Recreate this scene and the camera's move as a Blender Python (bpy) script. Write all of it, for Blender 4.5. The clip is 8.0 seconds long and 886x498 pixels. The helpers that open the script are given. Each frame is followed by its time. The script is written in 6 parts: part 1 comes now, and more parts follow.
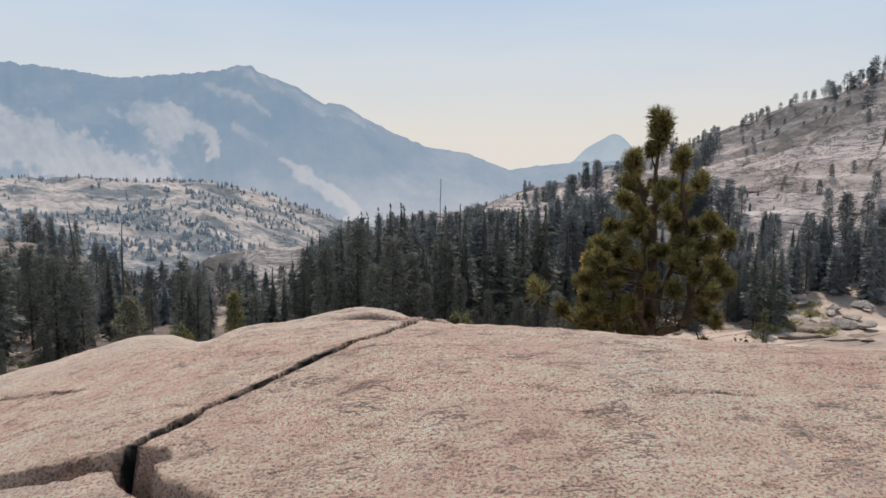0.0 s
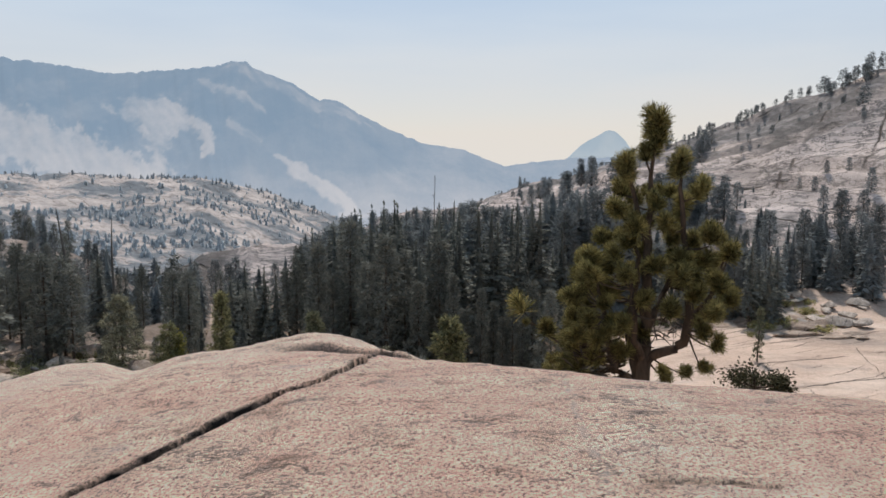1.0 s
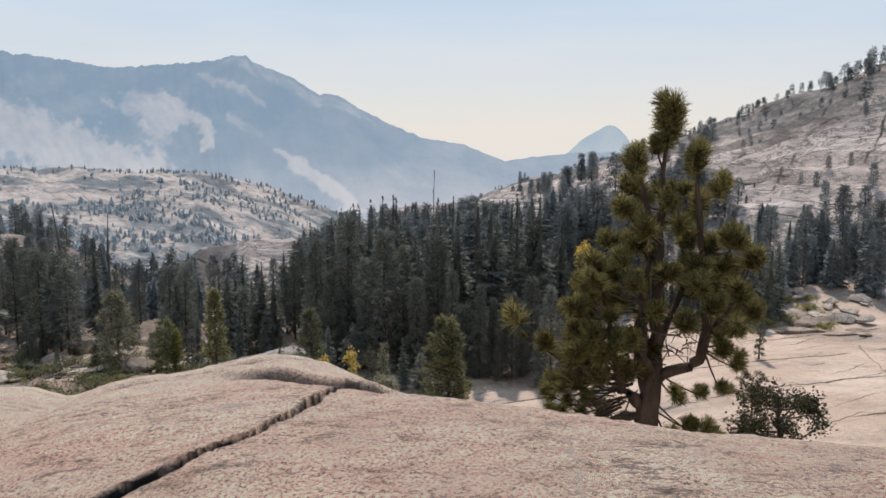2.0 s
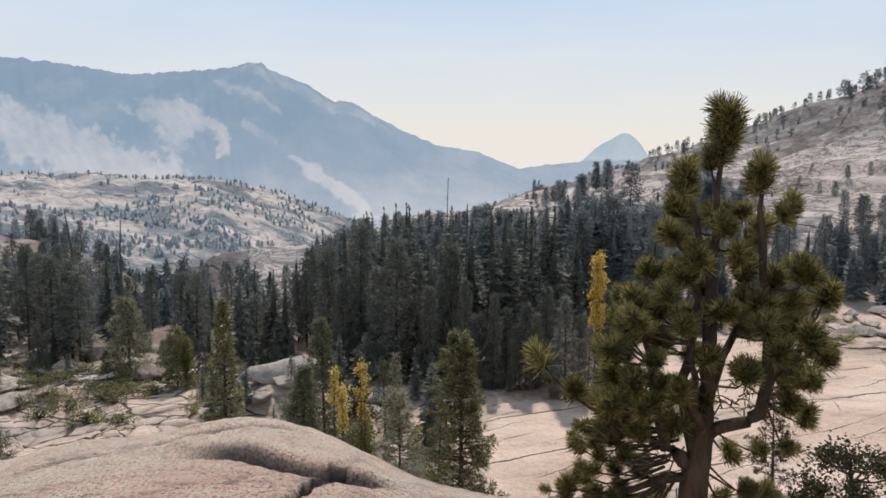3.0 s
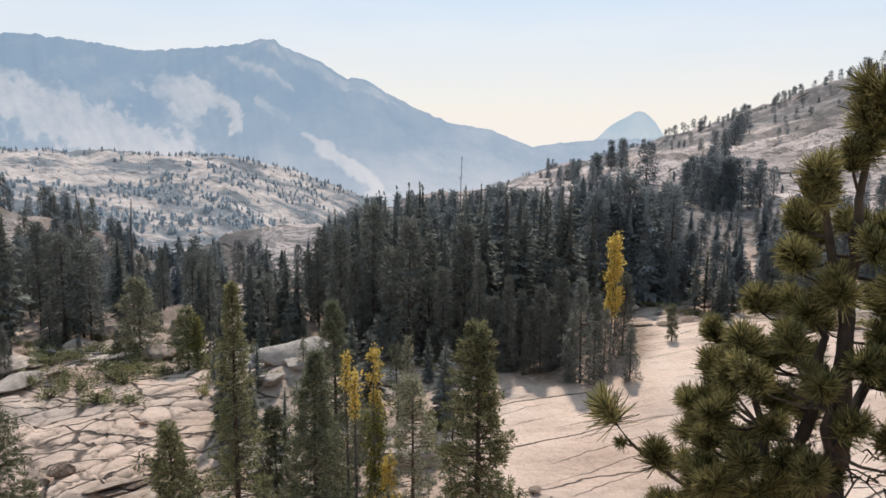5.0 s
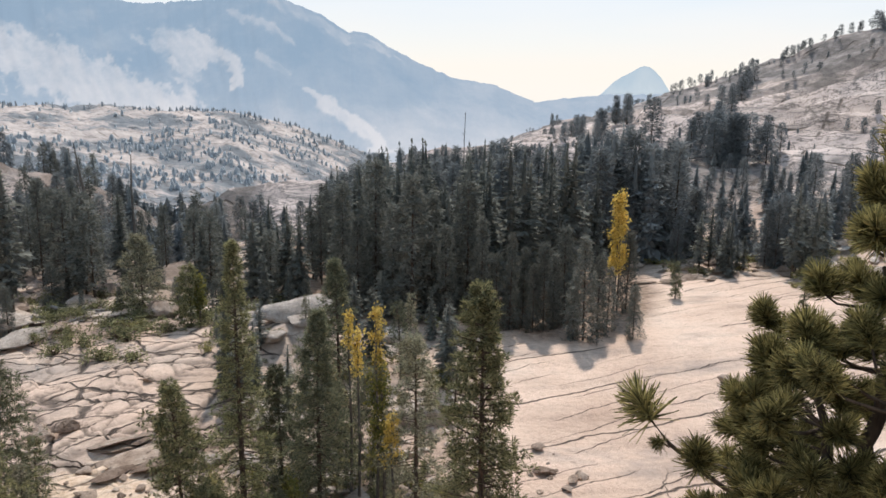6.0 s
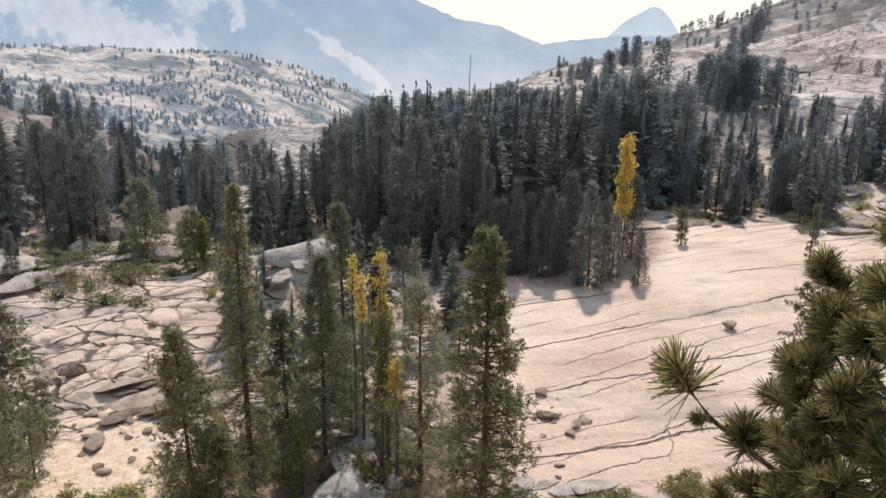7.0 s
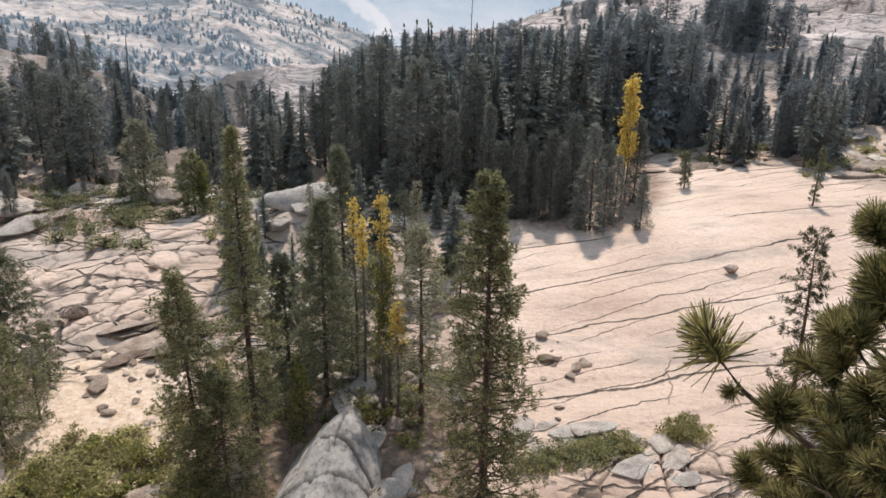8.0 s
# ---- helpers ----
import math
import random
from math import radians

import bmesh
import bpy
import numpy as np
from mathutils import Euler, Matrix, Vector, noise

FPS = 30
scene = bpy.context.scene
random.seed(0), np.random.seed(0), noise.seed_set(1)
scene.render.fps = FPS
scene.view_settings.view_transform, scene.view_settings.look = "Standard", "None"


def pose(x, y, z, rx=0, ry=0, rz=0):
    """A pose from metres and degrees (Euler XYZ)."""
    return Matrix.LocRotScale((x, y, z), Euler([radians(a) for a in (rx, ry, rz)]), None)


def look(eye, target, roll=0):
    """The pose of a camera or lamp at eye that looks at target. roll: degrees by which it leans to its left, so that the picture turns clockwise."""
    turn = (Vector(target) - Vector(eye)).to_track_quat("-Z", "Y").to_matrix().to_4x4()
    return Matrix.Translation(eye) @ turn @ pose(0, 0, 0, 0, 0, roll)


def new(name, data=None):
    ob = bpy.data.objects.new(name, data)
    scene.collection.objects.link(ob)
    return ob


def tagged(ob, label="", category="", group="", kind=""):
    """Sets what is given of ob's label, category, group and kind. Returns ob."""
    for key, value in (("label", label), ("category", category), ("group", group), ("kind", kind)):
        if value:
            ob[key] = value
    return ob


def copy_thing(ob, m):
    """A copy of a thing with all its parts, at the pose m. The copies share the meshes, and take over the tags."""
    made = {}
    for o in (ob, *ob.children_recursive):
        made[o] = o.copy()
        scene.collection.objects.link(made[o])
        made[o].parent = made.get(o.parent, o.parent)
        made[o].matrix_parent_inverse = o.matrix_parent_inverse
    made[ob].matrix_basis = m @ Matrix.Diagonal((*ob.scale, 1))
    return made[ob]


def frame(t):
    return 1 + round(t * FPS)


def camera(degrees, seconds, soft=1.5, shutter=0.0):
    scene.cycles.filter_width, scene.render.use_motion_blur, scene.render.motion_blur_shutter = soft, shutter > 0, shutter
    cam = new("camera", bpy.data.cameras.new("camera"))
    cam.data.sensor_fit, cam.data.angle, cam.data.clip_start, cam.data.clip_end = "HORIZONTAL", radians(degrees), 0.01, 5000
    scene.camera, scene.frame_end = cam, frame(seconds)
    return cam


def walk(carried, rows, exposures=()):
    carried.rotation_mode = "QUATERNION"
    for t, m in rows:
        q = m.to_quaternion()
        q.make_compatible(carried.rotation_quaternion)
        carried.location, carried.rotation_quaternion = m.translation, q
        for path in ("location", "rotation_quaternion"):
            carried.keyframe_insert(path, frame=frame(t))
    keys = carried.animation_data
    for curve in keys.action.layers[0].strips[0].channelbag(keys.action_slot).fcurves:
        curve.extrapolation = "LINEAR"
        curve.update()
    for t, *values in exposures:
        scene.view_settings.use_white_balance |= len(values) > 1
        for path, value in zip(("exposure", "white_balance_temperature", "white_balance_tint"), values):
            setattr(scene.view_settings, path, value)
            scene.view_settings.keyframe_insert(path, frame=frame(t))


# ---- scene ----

# ---- camera and its walk ----
cam = camera(59.5, 8.0, soft=1.6)


def row(t, x, y, z, yaw, pitch, roll):
    """A row of the walk from the eye and its yaw (to the left), pitch (up) and roll in degrees."""
    a, p = radians(yaw), radians(pitch)
    way = Vector((-math.sin(a) * math.cos(p), math.cos(a) * math.cos(p), math.sin(p)))
    return (t, look((x, y, z), Vector((x, y, z)) + way * 10, roll))


PATH = [
    row(0.0, 0.437, -0.398, 1.442, 0.01, -7.13, 0.02),
    row(0.5, 0.556, 0.089, 1.490, -0.21, -7.29, 0.05),
    row(1.0, 0.701, 0.573, 1.507, -0.33, -7.40, 0.04),
    row(2.5, 0.864, 2.098, 1.468, -0.24, -7.88, 0.20),
    row(3.0, 0.859, 2.678, 1.523, 0.68, -7.26, 0.35),
    row(3.5, 0.778, 3.093, 1.583, 1.21, -6.89, 0.48),
    row(4.0, 0.738, 3.532, 1.595, 1.50, -6.79, 0.49),
    row(5.5, 0.596, 4.652, 1.606, 1.62, -10.56, 0.55),
    row(6.0, 0.574, 5.038, 1.574, 1.75, -12.10, 0.61),
    row(6.5, 0.571, 5.455, 1.479, 1.95, -14.03, 0.67),
    row(7.0, 0.541, 5.704, 1.424, 2.04, -16.18, 0.68),
    row(7.5, 0.549, 5.987, 1.366, 2.13, -18.04, 0.71),
    row(8.0, 0.509, 6.126, 1.353, 2.06, -20.40, 0.78),
]
walk(cam, PATH, exposures=[(0.0, -0.10), (1.0, -0.08), (2.5, 0.04), (3.5, 0.07), (5.5, 0.25), (7.0, 0.40), (8.0, 0.43)])

# ---- world and sun ----
SUN_AZ, SUN_EL = 4.0, 57.0      # degrees right of +y, above the horizon
world = bpy.data.worlds.new("sky")
scene.world = world
world.use_nodes = True
wn, wl = world.node_tree.nodes, world.node_tree.links
wn.clear()
sky = wn.new("ShaderNodeTexSky")
sky.sky_type, sky.sun_disc = "NISHITA", False
sky.sun_elevation, sky.sun_rotation = radians(SUN_EL), radians(SUN_AZ)
sky.altitude, sky.air_density, sky.dust_density, sky.ozone_density = 2500, 1.0, 3.0, 1.0
# thin smoke and high cirrus: streaks stretched along the horizon
co = wn.new("ShaderNodeTexCoord")
mp = wn.new("ShaderNodeMapping")
mp.inputs["Scale"].default_value = (1.6, 1.6, 9.0)
nz = wn.new("ShaderNodeTexNoise")
nz.inputs["Scale"].default_value, nz.inputs["Detail"].default_value = 1.6, 5.0
rp = wn.new("ShaderNodeValToRGB")
rp.color_ramp.elements[0].position, rp.color_ramp.elements[1].position = 0.40, 0.75
sep = wn.new("ShaderNodeSeparateXYZ")
zr = wn.new("ShaderNodeMapRange")
zr.inputs["From Min"].default_value, zr.inputs["From Max"].default_value = 0.0, 0.30
zr.inputs["To Min"].default_value, zr.inputs["To Max"].default_value = 0.92, 0.55
ad = wn.new("ShaderNodeMath")
ad.operation = "MULTIPLY_ADD"
ad.inputs[1].default_value = 0.22
ad.use_clamp = True
hz = wn.new("ShaderNodeMapRange")
hz.inputs["From Min"].default_value, hz.inputs["From Max"].default_value = 0.02, 0.26
hc = wn.new("ShaderNodeMix")
hc.data_type = "RGBA"
hc.inputs["A"].default_value, hc.inputs["B"].default_value = (8.6, 8.1, 7.5, 1), (5.9, 7.8, 9.9, 1)
mx = wn.new("ShaderNodeMix")
mx.data_type = "RGBA"
bg = wn.new("ShaderNodeBackground")
bg.inputs["Strength"].default_value = 0.095
out = wn.new("ShaderNodeOutputWorld")
wl.new(co.outputs["Generated"], mp.inputs["Vector"])
wl.new(mp.outputs["Vector"], nz.inputs["Vector"])
wl.new(nz.outputs["Fac"], rp.inputs["Fac"])
wl.new(co.outputs["Generated"], sep.inputs["Vector"])
wl.new(sep.outputs["Z"], zr.inputs["Value"])
wl.new(sep.outputs["Z"], hz.inputs["Value"])
wl.new(hz.outputs["Result"], hc.inputs["Factor"])
wl.new(rp.outputs["Color"], ad.inputs[0])
wl.new(zr.outputs["Result"], ad.inputs[2])
wl.new(ad.outputs["Value"], mx.inputs["Factor"])
wl.new(sky.outputs["Color"], mx.inputs["A"])
wl.new(hc.outputs["Result"], mx.inputs["B"])
wl.new(mx.outputs["Result"], bg.inputs["Color"])
wl.new(bg.outputs["Background"], out.inputs["Surface"])

sun = new("sun", bpy.data.lights.new("sun", "SUN"))
sun.data.energy, sun.data.angle, sun.data.color = 3.6, radians(0.7), (1.0, 0.94, 0.88)
sa, se = radians(SUN_AZ), radians(SUN_EL)
sun.matrix_world = look((math.sin(sa) * math.cos(se) * 60, math.cos(sa) * math.cos(se) * 60, math.sin(se) * 60), (0, 0, 0))


# ---- materials ----
def material(name, roughness=0.9):
    m = bpy.data.materials.new(name)
    m.use_nodes = True
    b = m.node_tree.nodes["Principled BSDF"]
    b.inputs["Roughness"].default_value = roughness
    b.inputs["Specular IOR Level"].default_value = 0.25
    return m, m.node_tree.nodes, m.node_tree.links, b


def noise_node(m, scale, detail=4.0, rough=0.55, stretch=None):
    n, l = m.node_tree.nodes, m.node_tree.links
    tex = n.new("ShaderNodeTexNoise")
    tex.inputs["Scale"].default_value = scale
    tex.inputs["Detail"].default_value = detail
    tex.inputs["Roughness"].default_value = rough
    geo = n.new("ShaderNodeNewGeometry")
    if stretch:
        mpn = n.new("ShaderNodeMapping")
        mpn.inputs["Scale"].default_value = stretch
        l.new(geo.outputs["Position"], mpn.inputs["Vector"])
        l.new(mpn.outputs["Vector"], tex.inputs["Vector"])
    else:
        l.new(geo.outputs["Position"], tex.inputs["Vector"])
    return tex.outputs["Fac"]


def ramp(m, fac, stops):
    r = m.node_tree.nodes.new("ShaderNodeValToRGB")
    e = r.color_ramp.elements
    while len(e) < len(stops):
        e.new(0.5)
    for k, (p, c) in zip(e, stops):
        k.position = p
        k.color = (*c, 1) if len(c) == 3 else c
    m.node_tree.links.new(fac, r.inputs["Fac"])
    return r.outputs["Color"]


def mixed(m, fac, a, b, mode="MIX"):
    x = m.node_tree.nodes.new("ShaderNodeMix")
    x.data_type, x.blend_type = "RGBA", mode
    for key, v in (("Factor", fac), ("A", a), ("B", b)):
        if isinstance(v, (int, float)):
            x.inputs[key].default_value = v
        elif isinstance(v, tuple):
            x.inputs[key].default_value = (*v, 1)
        else:
            m.node_tree.links.new(v, x.inputs[key])
    return x.outputs["Result"]


def bumped(m, b, height, strength, distance):
    k = m.node_tree.nodes.new("ShaderNodeBump")
    k.inputs["Strength"].default_value, k.inputs["Distance"].default_value = strength, distance
    m.node_tree.links.new(height, k.inputs["Height"])
    m.node_tree.links.new(k.outputs["Normal"], b.inputs["Normal"])


def grey(v):
    return (v, v, v)


def mask_node(m, name):
    a = m.node_tree.nodes.new("ShaderNodeAttribute")
    a.attribute_name = name
    return a.outputs["Fac"]


def joint_lines(m, angle, spacing, warp, warp_scale, width, cut, offset=0.0):
    """1 along wandering, broken joints: lines at an angle to x, some metres apart."""
    n, l = m.node_tree.nodes, m.node_tree.links

    def math_node(op, a, b=None):
        k = n.new("ShaderNodeMath")
        k.operation = op
        for i, v in enumerate((a, b)):
            if isinstance(v, (int, float)):
                k.inputs[i].default_value = v
            elif v is not None:
                l.new(v, k.inputs[i])
        return k.outputs[0]

    geo = n.new("ShaderNodeNewGeometry")
    mpn = n.new("ShaderNodeMapping")
    mpn.inputs["Rotation"].default_value = (0, 0, radians(-angle))
    mpn.inputs["Location"].default_value = (offset, offset * 0.7, 0)
    l.new(geo.outputs["Position"], mpn.inputs["Vector"])
    sp = n.new("ShaderNodeSeparateXYZ")
    l.new(mpn.outputs["Vector"], sp.inputs["Vector"])
    bow = math_node("MULTIPLY", math_node("SUBTRACT", noise_node(m, warp_scale, 3), 0.5), 2 * warp)
    jag = math_node("MULTIPLY", math_node("SUBTRACT", noise_node(m, 0.7, 4, 0.6), 0.5), 0.9)
    v = math_node("DIVIDE", math_node("ADD", math_node("ADD", sp.outputs["Y"], bow), jag), spacing)
    d = math_node("MULTIPLY", math_node("ABSOLUTE", math_node("SUBTRACT", math_node("FRACT", v), 0.5)), spacing)
    line = n.new("ShaderNodeMapRange")
    line.inputs["From Min"].default_value, line.inputs["From Max"].default_value = width * 0.35, width
    line.inputs["To Min"].default_value, line.inputs["To Max"].default_value = 1.0, 0.0
    l.new(d, line.inputs["Value"])
    there = n.new("ShaderNodeTexNoise")
    there.noise_dimensions = "4D"
    there.inputs["Scale"].default_value, there.inputs["Detail"].default_value = 0.06, 2.0
    l.new(mpn.outputs["Vector"], there.inputs["Vector"])
    l.new(math_node("MULTIPLY", math_node("FLOOR", v), 3.71), there.inputs["W"])
    on = n.new("ShaderNodeMapRange")
    on.inputs["From Min"].default_value, on.inputs["From Max"].default_value = cut, cut + 0.05
    l.new(there.outputs["Fac"], on.inputs["Value"])
    return math_node("MULTIPLY", line.outputs["Result"], on.outputs["Result"])


def joint_cells(m, scale, stretch, width, jitter):
    """1 along the borders of broken plates."""
    n, l = m.node_tree.nodes, m.node_tree.links
    geo = n.new("ShaderNodeNewGeometry")
    wob = n.new("ShaderNodeTexNoise")
    wob.inputs["Scale"].default_value, wob.inputs["Detail"].default_value = 0.35, 4.0
    l.new(geo.outputs["Position"], wob.inputs["Vector"])
    ad = n.new("ShaderNodeVectorMath")
    ad.operation = "MULTIPLY_ADD"
    ad.inputs[1].default_value = (jitter, jitter, 0)
    l.new(wob.outputs["Color"], ad.inputs[0])
    l.new(geo.outputs["Position"], ad.inputs[2])
    mpn = n.new("ShaderNodeMapping")
    mpn.inputs["Rotation"].default_value = (0, 0, radians(-33))
    mpn.inputs["Scale"].default_value = (stretch[0], stretch[1], 0)
    l.new(ad.outputs[0], mpn.inputs["Vector"])
    vo = n.new("ShaderNodeTexVoronoi")
    vo.feature = "DISTANCE_TO_EDGE"
    vo.inputs["Scale"].default_value = scale
    l.new(mpn.outputs["Vector"], vo.inputs["Vector"])
    r = n.new("ShaderNodeMapRange")
    r.inputs["From Min"].default_value, r.inputs["From Max"].default_value = width * 0.3, width
    r.inputs["To Min"].default_value, r.inputs["To Max"].default_value = 1.0, 0.0
    l.new(vo.outputs["Distance"], r.inputs["Value"])
    return r.outputs["Result"]


def granite_near():
    m, n, l, b = material("granite_near", 0.78)
    b.inputs["Specular IOR Level"].default_value = 0.32
    broad = ramp(m, noise_node(m, 0.9, 7, 0.62), [(0.30, (0.86, 0.535, 0.41)), (0.45, (0.94, 0.635, 0.49)), (0.56, (0.95, 0.68, 0.525)), (0.72, (0.97, 0.745, 0.60))])
    blotch = ramp(m, noise_node(m, 4.5, 7, 0.7, (0.8, 1.3, 1.0)), [(0.33, (0.58, 0.50, 0.45)), (0.45, (0.98, 0.96, 0.94)), (0.62, (1.2, 1.19, 1.17))])
    grain = ramp(m, noise_node(m, 62.0, 5, 0.8), [(0.395, (0.07, 0.05, 0.04)), (0.435, (0.72, 0.73, 0.70)), (0.50, (1.08, 1.08, 1.06)), (0.545, (1.6, 1.6, 1.56))])
    c = mixed(m, 1.0, broad, blotch, "MULTIPLY")
    pitted = ramp(m, noise_node(m, 1.9, 6, 0.7), [(0.36, grey(0.62)), (0.60, grey(1.0))])
    c = mixed(m, pitted, c, mixed(m, 1.0, c, grain, "MULTIPLY"))
    lich = ramp(m, noise_node(m, 2.6, 9, 0.72), [(0.61, grey(0.0)), (0.69, grey(0.7))])
    c = mixed(m, lich, c, (0.17, 0.135, 0.105))
    flakes = ramp(m, noise_node(m, 9.0, 7, 0.72, (0.45, 1.6, 1.0)), [(0.335, grey(0.85)), (0.395, grey(0.0))])
    c = mixed(m, flakes, c, (0.22, 0.165, 0.125))
    moss = ramp(m, noise_node(m, 1.9, 8, 0.7, (1.2, 0.8, 1.0)), [(0.62, grey(0.0)), (0.72, grey(0.3))])
    c = mixed(m, moss, c, (0.36, 0.31, 0.20))
    # hair cracks and flaking edges
    hair = ramp(m, noise_node(m, 3.2, 5, 0.6, (0.55, 1.5, 1.0)), [(0.480, grey(0.0)), (0.497, grey(1.0)), (0.503, grey(1.0)), (0.520, grey(0.0))])
    here = ramp(m, noise_node(m, 1.7, 4, 0.6), [(0.50, grey(0.0)), (0.60, grey(0.75))])
    hair = mixed(m, 1.0, hair, here, "MULTIPLY")
    c = mixed(m, hair, c, (0.13, 0.09, 0.07))
    pale = ramp(m, noise_node(m, 1.3, 6, 0.6, (1.0, 2.2, 1.0)), [(0.6, grey(0.0)), (0.72, grey(0.55))])
    c = mixed(m, pale, c, (0.68, 0.59, 0.51))
    # paler and yellower towards the outcrop's far edge
    c = mixed(m, mask_node(m, "pale_edge"), c, mixed(m, 1.0, mixed(m, 0.5, c, (0.90, 0.76, 0.60)), grey(1.12), "MULTIPLY"))
    # near-black crack colour: soil, with the shade of deep gaps put in
    soil = ramp(m, noise_node(m, 45, 6, 0.8), [(0.42, (0.010, 0.007, 0.006)), (0.58, (0.022, 0.016, 0.012)), (0.74, (0.06, 0.043, 0.032))])
    c = mixed(m, mask_node(m, "crack"), c, soil)
    c = mixed(m, mask_node(m, "vein"), c, (0.78, 0.64, 0.52))
    l.new(c, b.inputs["Base Color"])
    rel = mixed(m, 0.5, noise_node(m, 48, 6, 0.85), noise_node(m, 7, 9, 0.78), "MIX")
    rel = mixed(m, mixed(m, 1.0, hair, grey(0.5), "MULTIPLY"), rel, grey(0.0))
    bumped(m, b, rel, 1.0, 0.14)
    return m


def granite_far():
    """The ground sheet: jointed granite, with duff and gravel where the soil mask lies."""
    m, n, l, b = material("granite_ground", 0.93)
    broad = ramp(m, noise_node(m, 0.045, 6, 0.6), [(0.3, (0.49, 0.345, 0.26)), (0.5, (0.615, 0.455, 0.355)), (0.7, (0.68, 0.545, 0.445))])
    streak = ramp(m, noise_node(m, 0.28, 7, 0.68, (0.35, 1.0, 1.0)), [(0.3, grey(0.74)), (0.5, grey(1.0)), (0.72, grey(1.08))])
    fine = ramp(m, noise_node(m, 2.2, 7, 0.7), [(0.3, grey(0.78)), (0.48, grey(1.0)), (0.7, grey(1.06))])
    c = mixed(m, 1.0, broad, streak, "MULTIPLY")
    c = mixed(m, 1.0, c, fine, "MULTIPLY")
    stain = ramp(m, noise_node(m, 0.075, 8, 0.66, (0.5, 1.3, 1.0)), [(0.54, grey(0.0)), (0.64, grey(0.5))])
    c = mixed(m, stain, c, (0.21, 0.19, 0.175))
    worn = ramp(m, noise_node(m, 0.032, 11, 0.74, (0.6, 1.0, 2.0)), [(0.34, (0.155, 0.137, 0.134)), (0.43, (0.34, 0.287, 0.265)), (0.54, (0.53, 0.437, 0.393)), (0.72, (0.69, 0.575, 0.515))])
    worn = mixed(m, 1.0, worn, fine, "MULTIPLY")
    for size, stretch, span in ((0.055, (0.35, 1.0, 2.4), 0.016), (0.13, (0.4, 1.0, 2.2), 0.022), (0.11, (1.3, 0.5, 1.2), 0.012)):
        seam = ramp(m, noise_node(m, size, 7, 0.62, stretch), [(0.5 - span, grey(0.0)), (0.5 - 0.3 * span, grey(0.85)), (0.5 + 0.3 * span, grey(0.85)), (0.5 + span, grey(0.0))])
        worn = mixed(m, seam, worn, (0.09, 0.085, 0.082))
    tufts = ramp(m, noise_node(m, 0.16, 9, 0.72, (0.6, 1.0, 1.5)), [(0.60, grey(0.0)), (0.66, grey(0.8))])
    worn = mixed(m, tufts, worn, (0.115, 0.118, 0.105))
    c = mixed(m, mask_node(m, "grey"), c, worn)
    tar = ramp(m, noise_node(m, 0.14, 9, 0.74, (0.5, 1.0, 2.5)), [(0.36, (0.060, 0.057, 0.055)), (0.52, (0.13, 0.12, 0.115)), (0.62, (0.28, 0.25, 0.235))])
    film = mixed(m, 0.5, mask_node(m, "dark_rock"), noise_node(m, 0.045, 11, 0.76, (0.45, 1.0, 2.5)))
    c = mixed(m, ramp(m, film, [(0.40, grey(0.0)), (0.54, grey(0.85))]), c, tar)
    # far hill: low tones cooled to blue-grey, standing in for haze over it
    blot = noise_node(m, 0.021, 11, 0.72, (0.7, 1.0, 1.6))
    hazed_bald = ramp(m, blot, [(0.43, (0.145, 0.155, 0.165)), (0.475, (0.22, 0.22, 0.222)), (0.52, (0.38, 0.325, 0.295)), (0.62, (0.52, 0.445, 0.40))])
    hazed_bald = mixed(m, 1.0, hazed_bald, ramp(m, noise_node(m, 0.13, 8, 0.72, (0.6, 1.0, 1.4)), [(0.36, grey(0.42)), (0.47, grey(0.95)), (0.7, grey(1.1))]), "MULTIPLY")
    c = mixed(m, mask_node(m, "hill"), c, hazed_bald)
    duff = ramp(m, noise_node(m, 1.1, 7, 0.7), [(0.3, (0.060, 0.044, 0.033)), (0.44, (0.155, 0.102, 0.069)), (0.58, (0.24, 0.165, 0.115)), (0.74, (0.40, 0.32, 0.255))])
    c = mixed(m, mask_node(m, "soil"), c, duff)
    gravel = ramp(m, noise_node(m, 1.8, 7, 0.7), [(0.3, (0.46, 0.31, 0.205)), (0.48, (0.62, 0.46, 0.335)), (0.66, (0.74, 0.59, 0.46))])
    c = mixed(m, mask_node(m, "sand"), c, gravel)
    crk = mixed(m, noise_node(m, 1.5, 5), (0.03, 0.024, 0.02), (0.13, 0.10, 0.08))
    c = mixed(m, mask_node(m, "crack"), c, crk)
    on_slab = mixed(m, 1.0, joint_lines(m, 26, 2.7, 4.0, 0.03, 0.07, 0.49), joint_lines(m, 19, 9.3, 5.0, 0.025, 0.16, 0.42, 31.0), "LIGHTEN")
    on_slab = mixed(m, 1.0, on_slab, joint_lines(m, 74, 9.0, 2.2, 0.05, 0.07, 0.56, 57.0), "LIGHTEN")
    on_slab = mixed(m, 1.0, on_slab, mask_node(m, "slab"), "MULTIPLY")
    on_block = mixed(m, 1.0, joint_cells(m, 0.27, (0.42, 1.4), 0.034, 2.2), joint_lines(m, 40, 2.6, 1.6, 0.06, 0.13, 0.45, 11.0), "LIGHTEN")
    on_block = mixed(m, 1.0, on_block, joint_lines(m, -38, 5.2, 2.2, 0.06, 0.13, 0.47, 23.0), "LIGHTEN")
    on_block = mixed(m, 1.0, on_block, mask_node(m, "block"), "MULTIPLY")
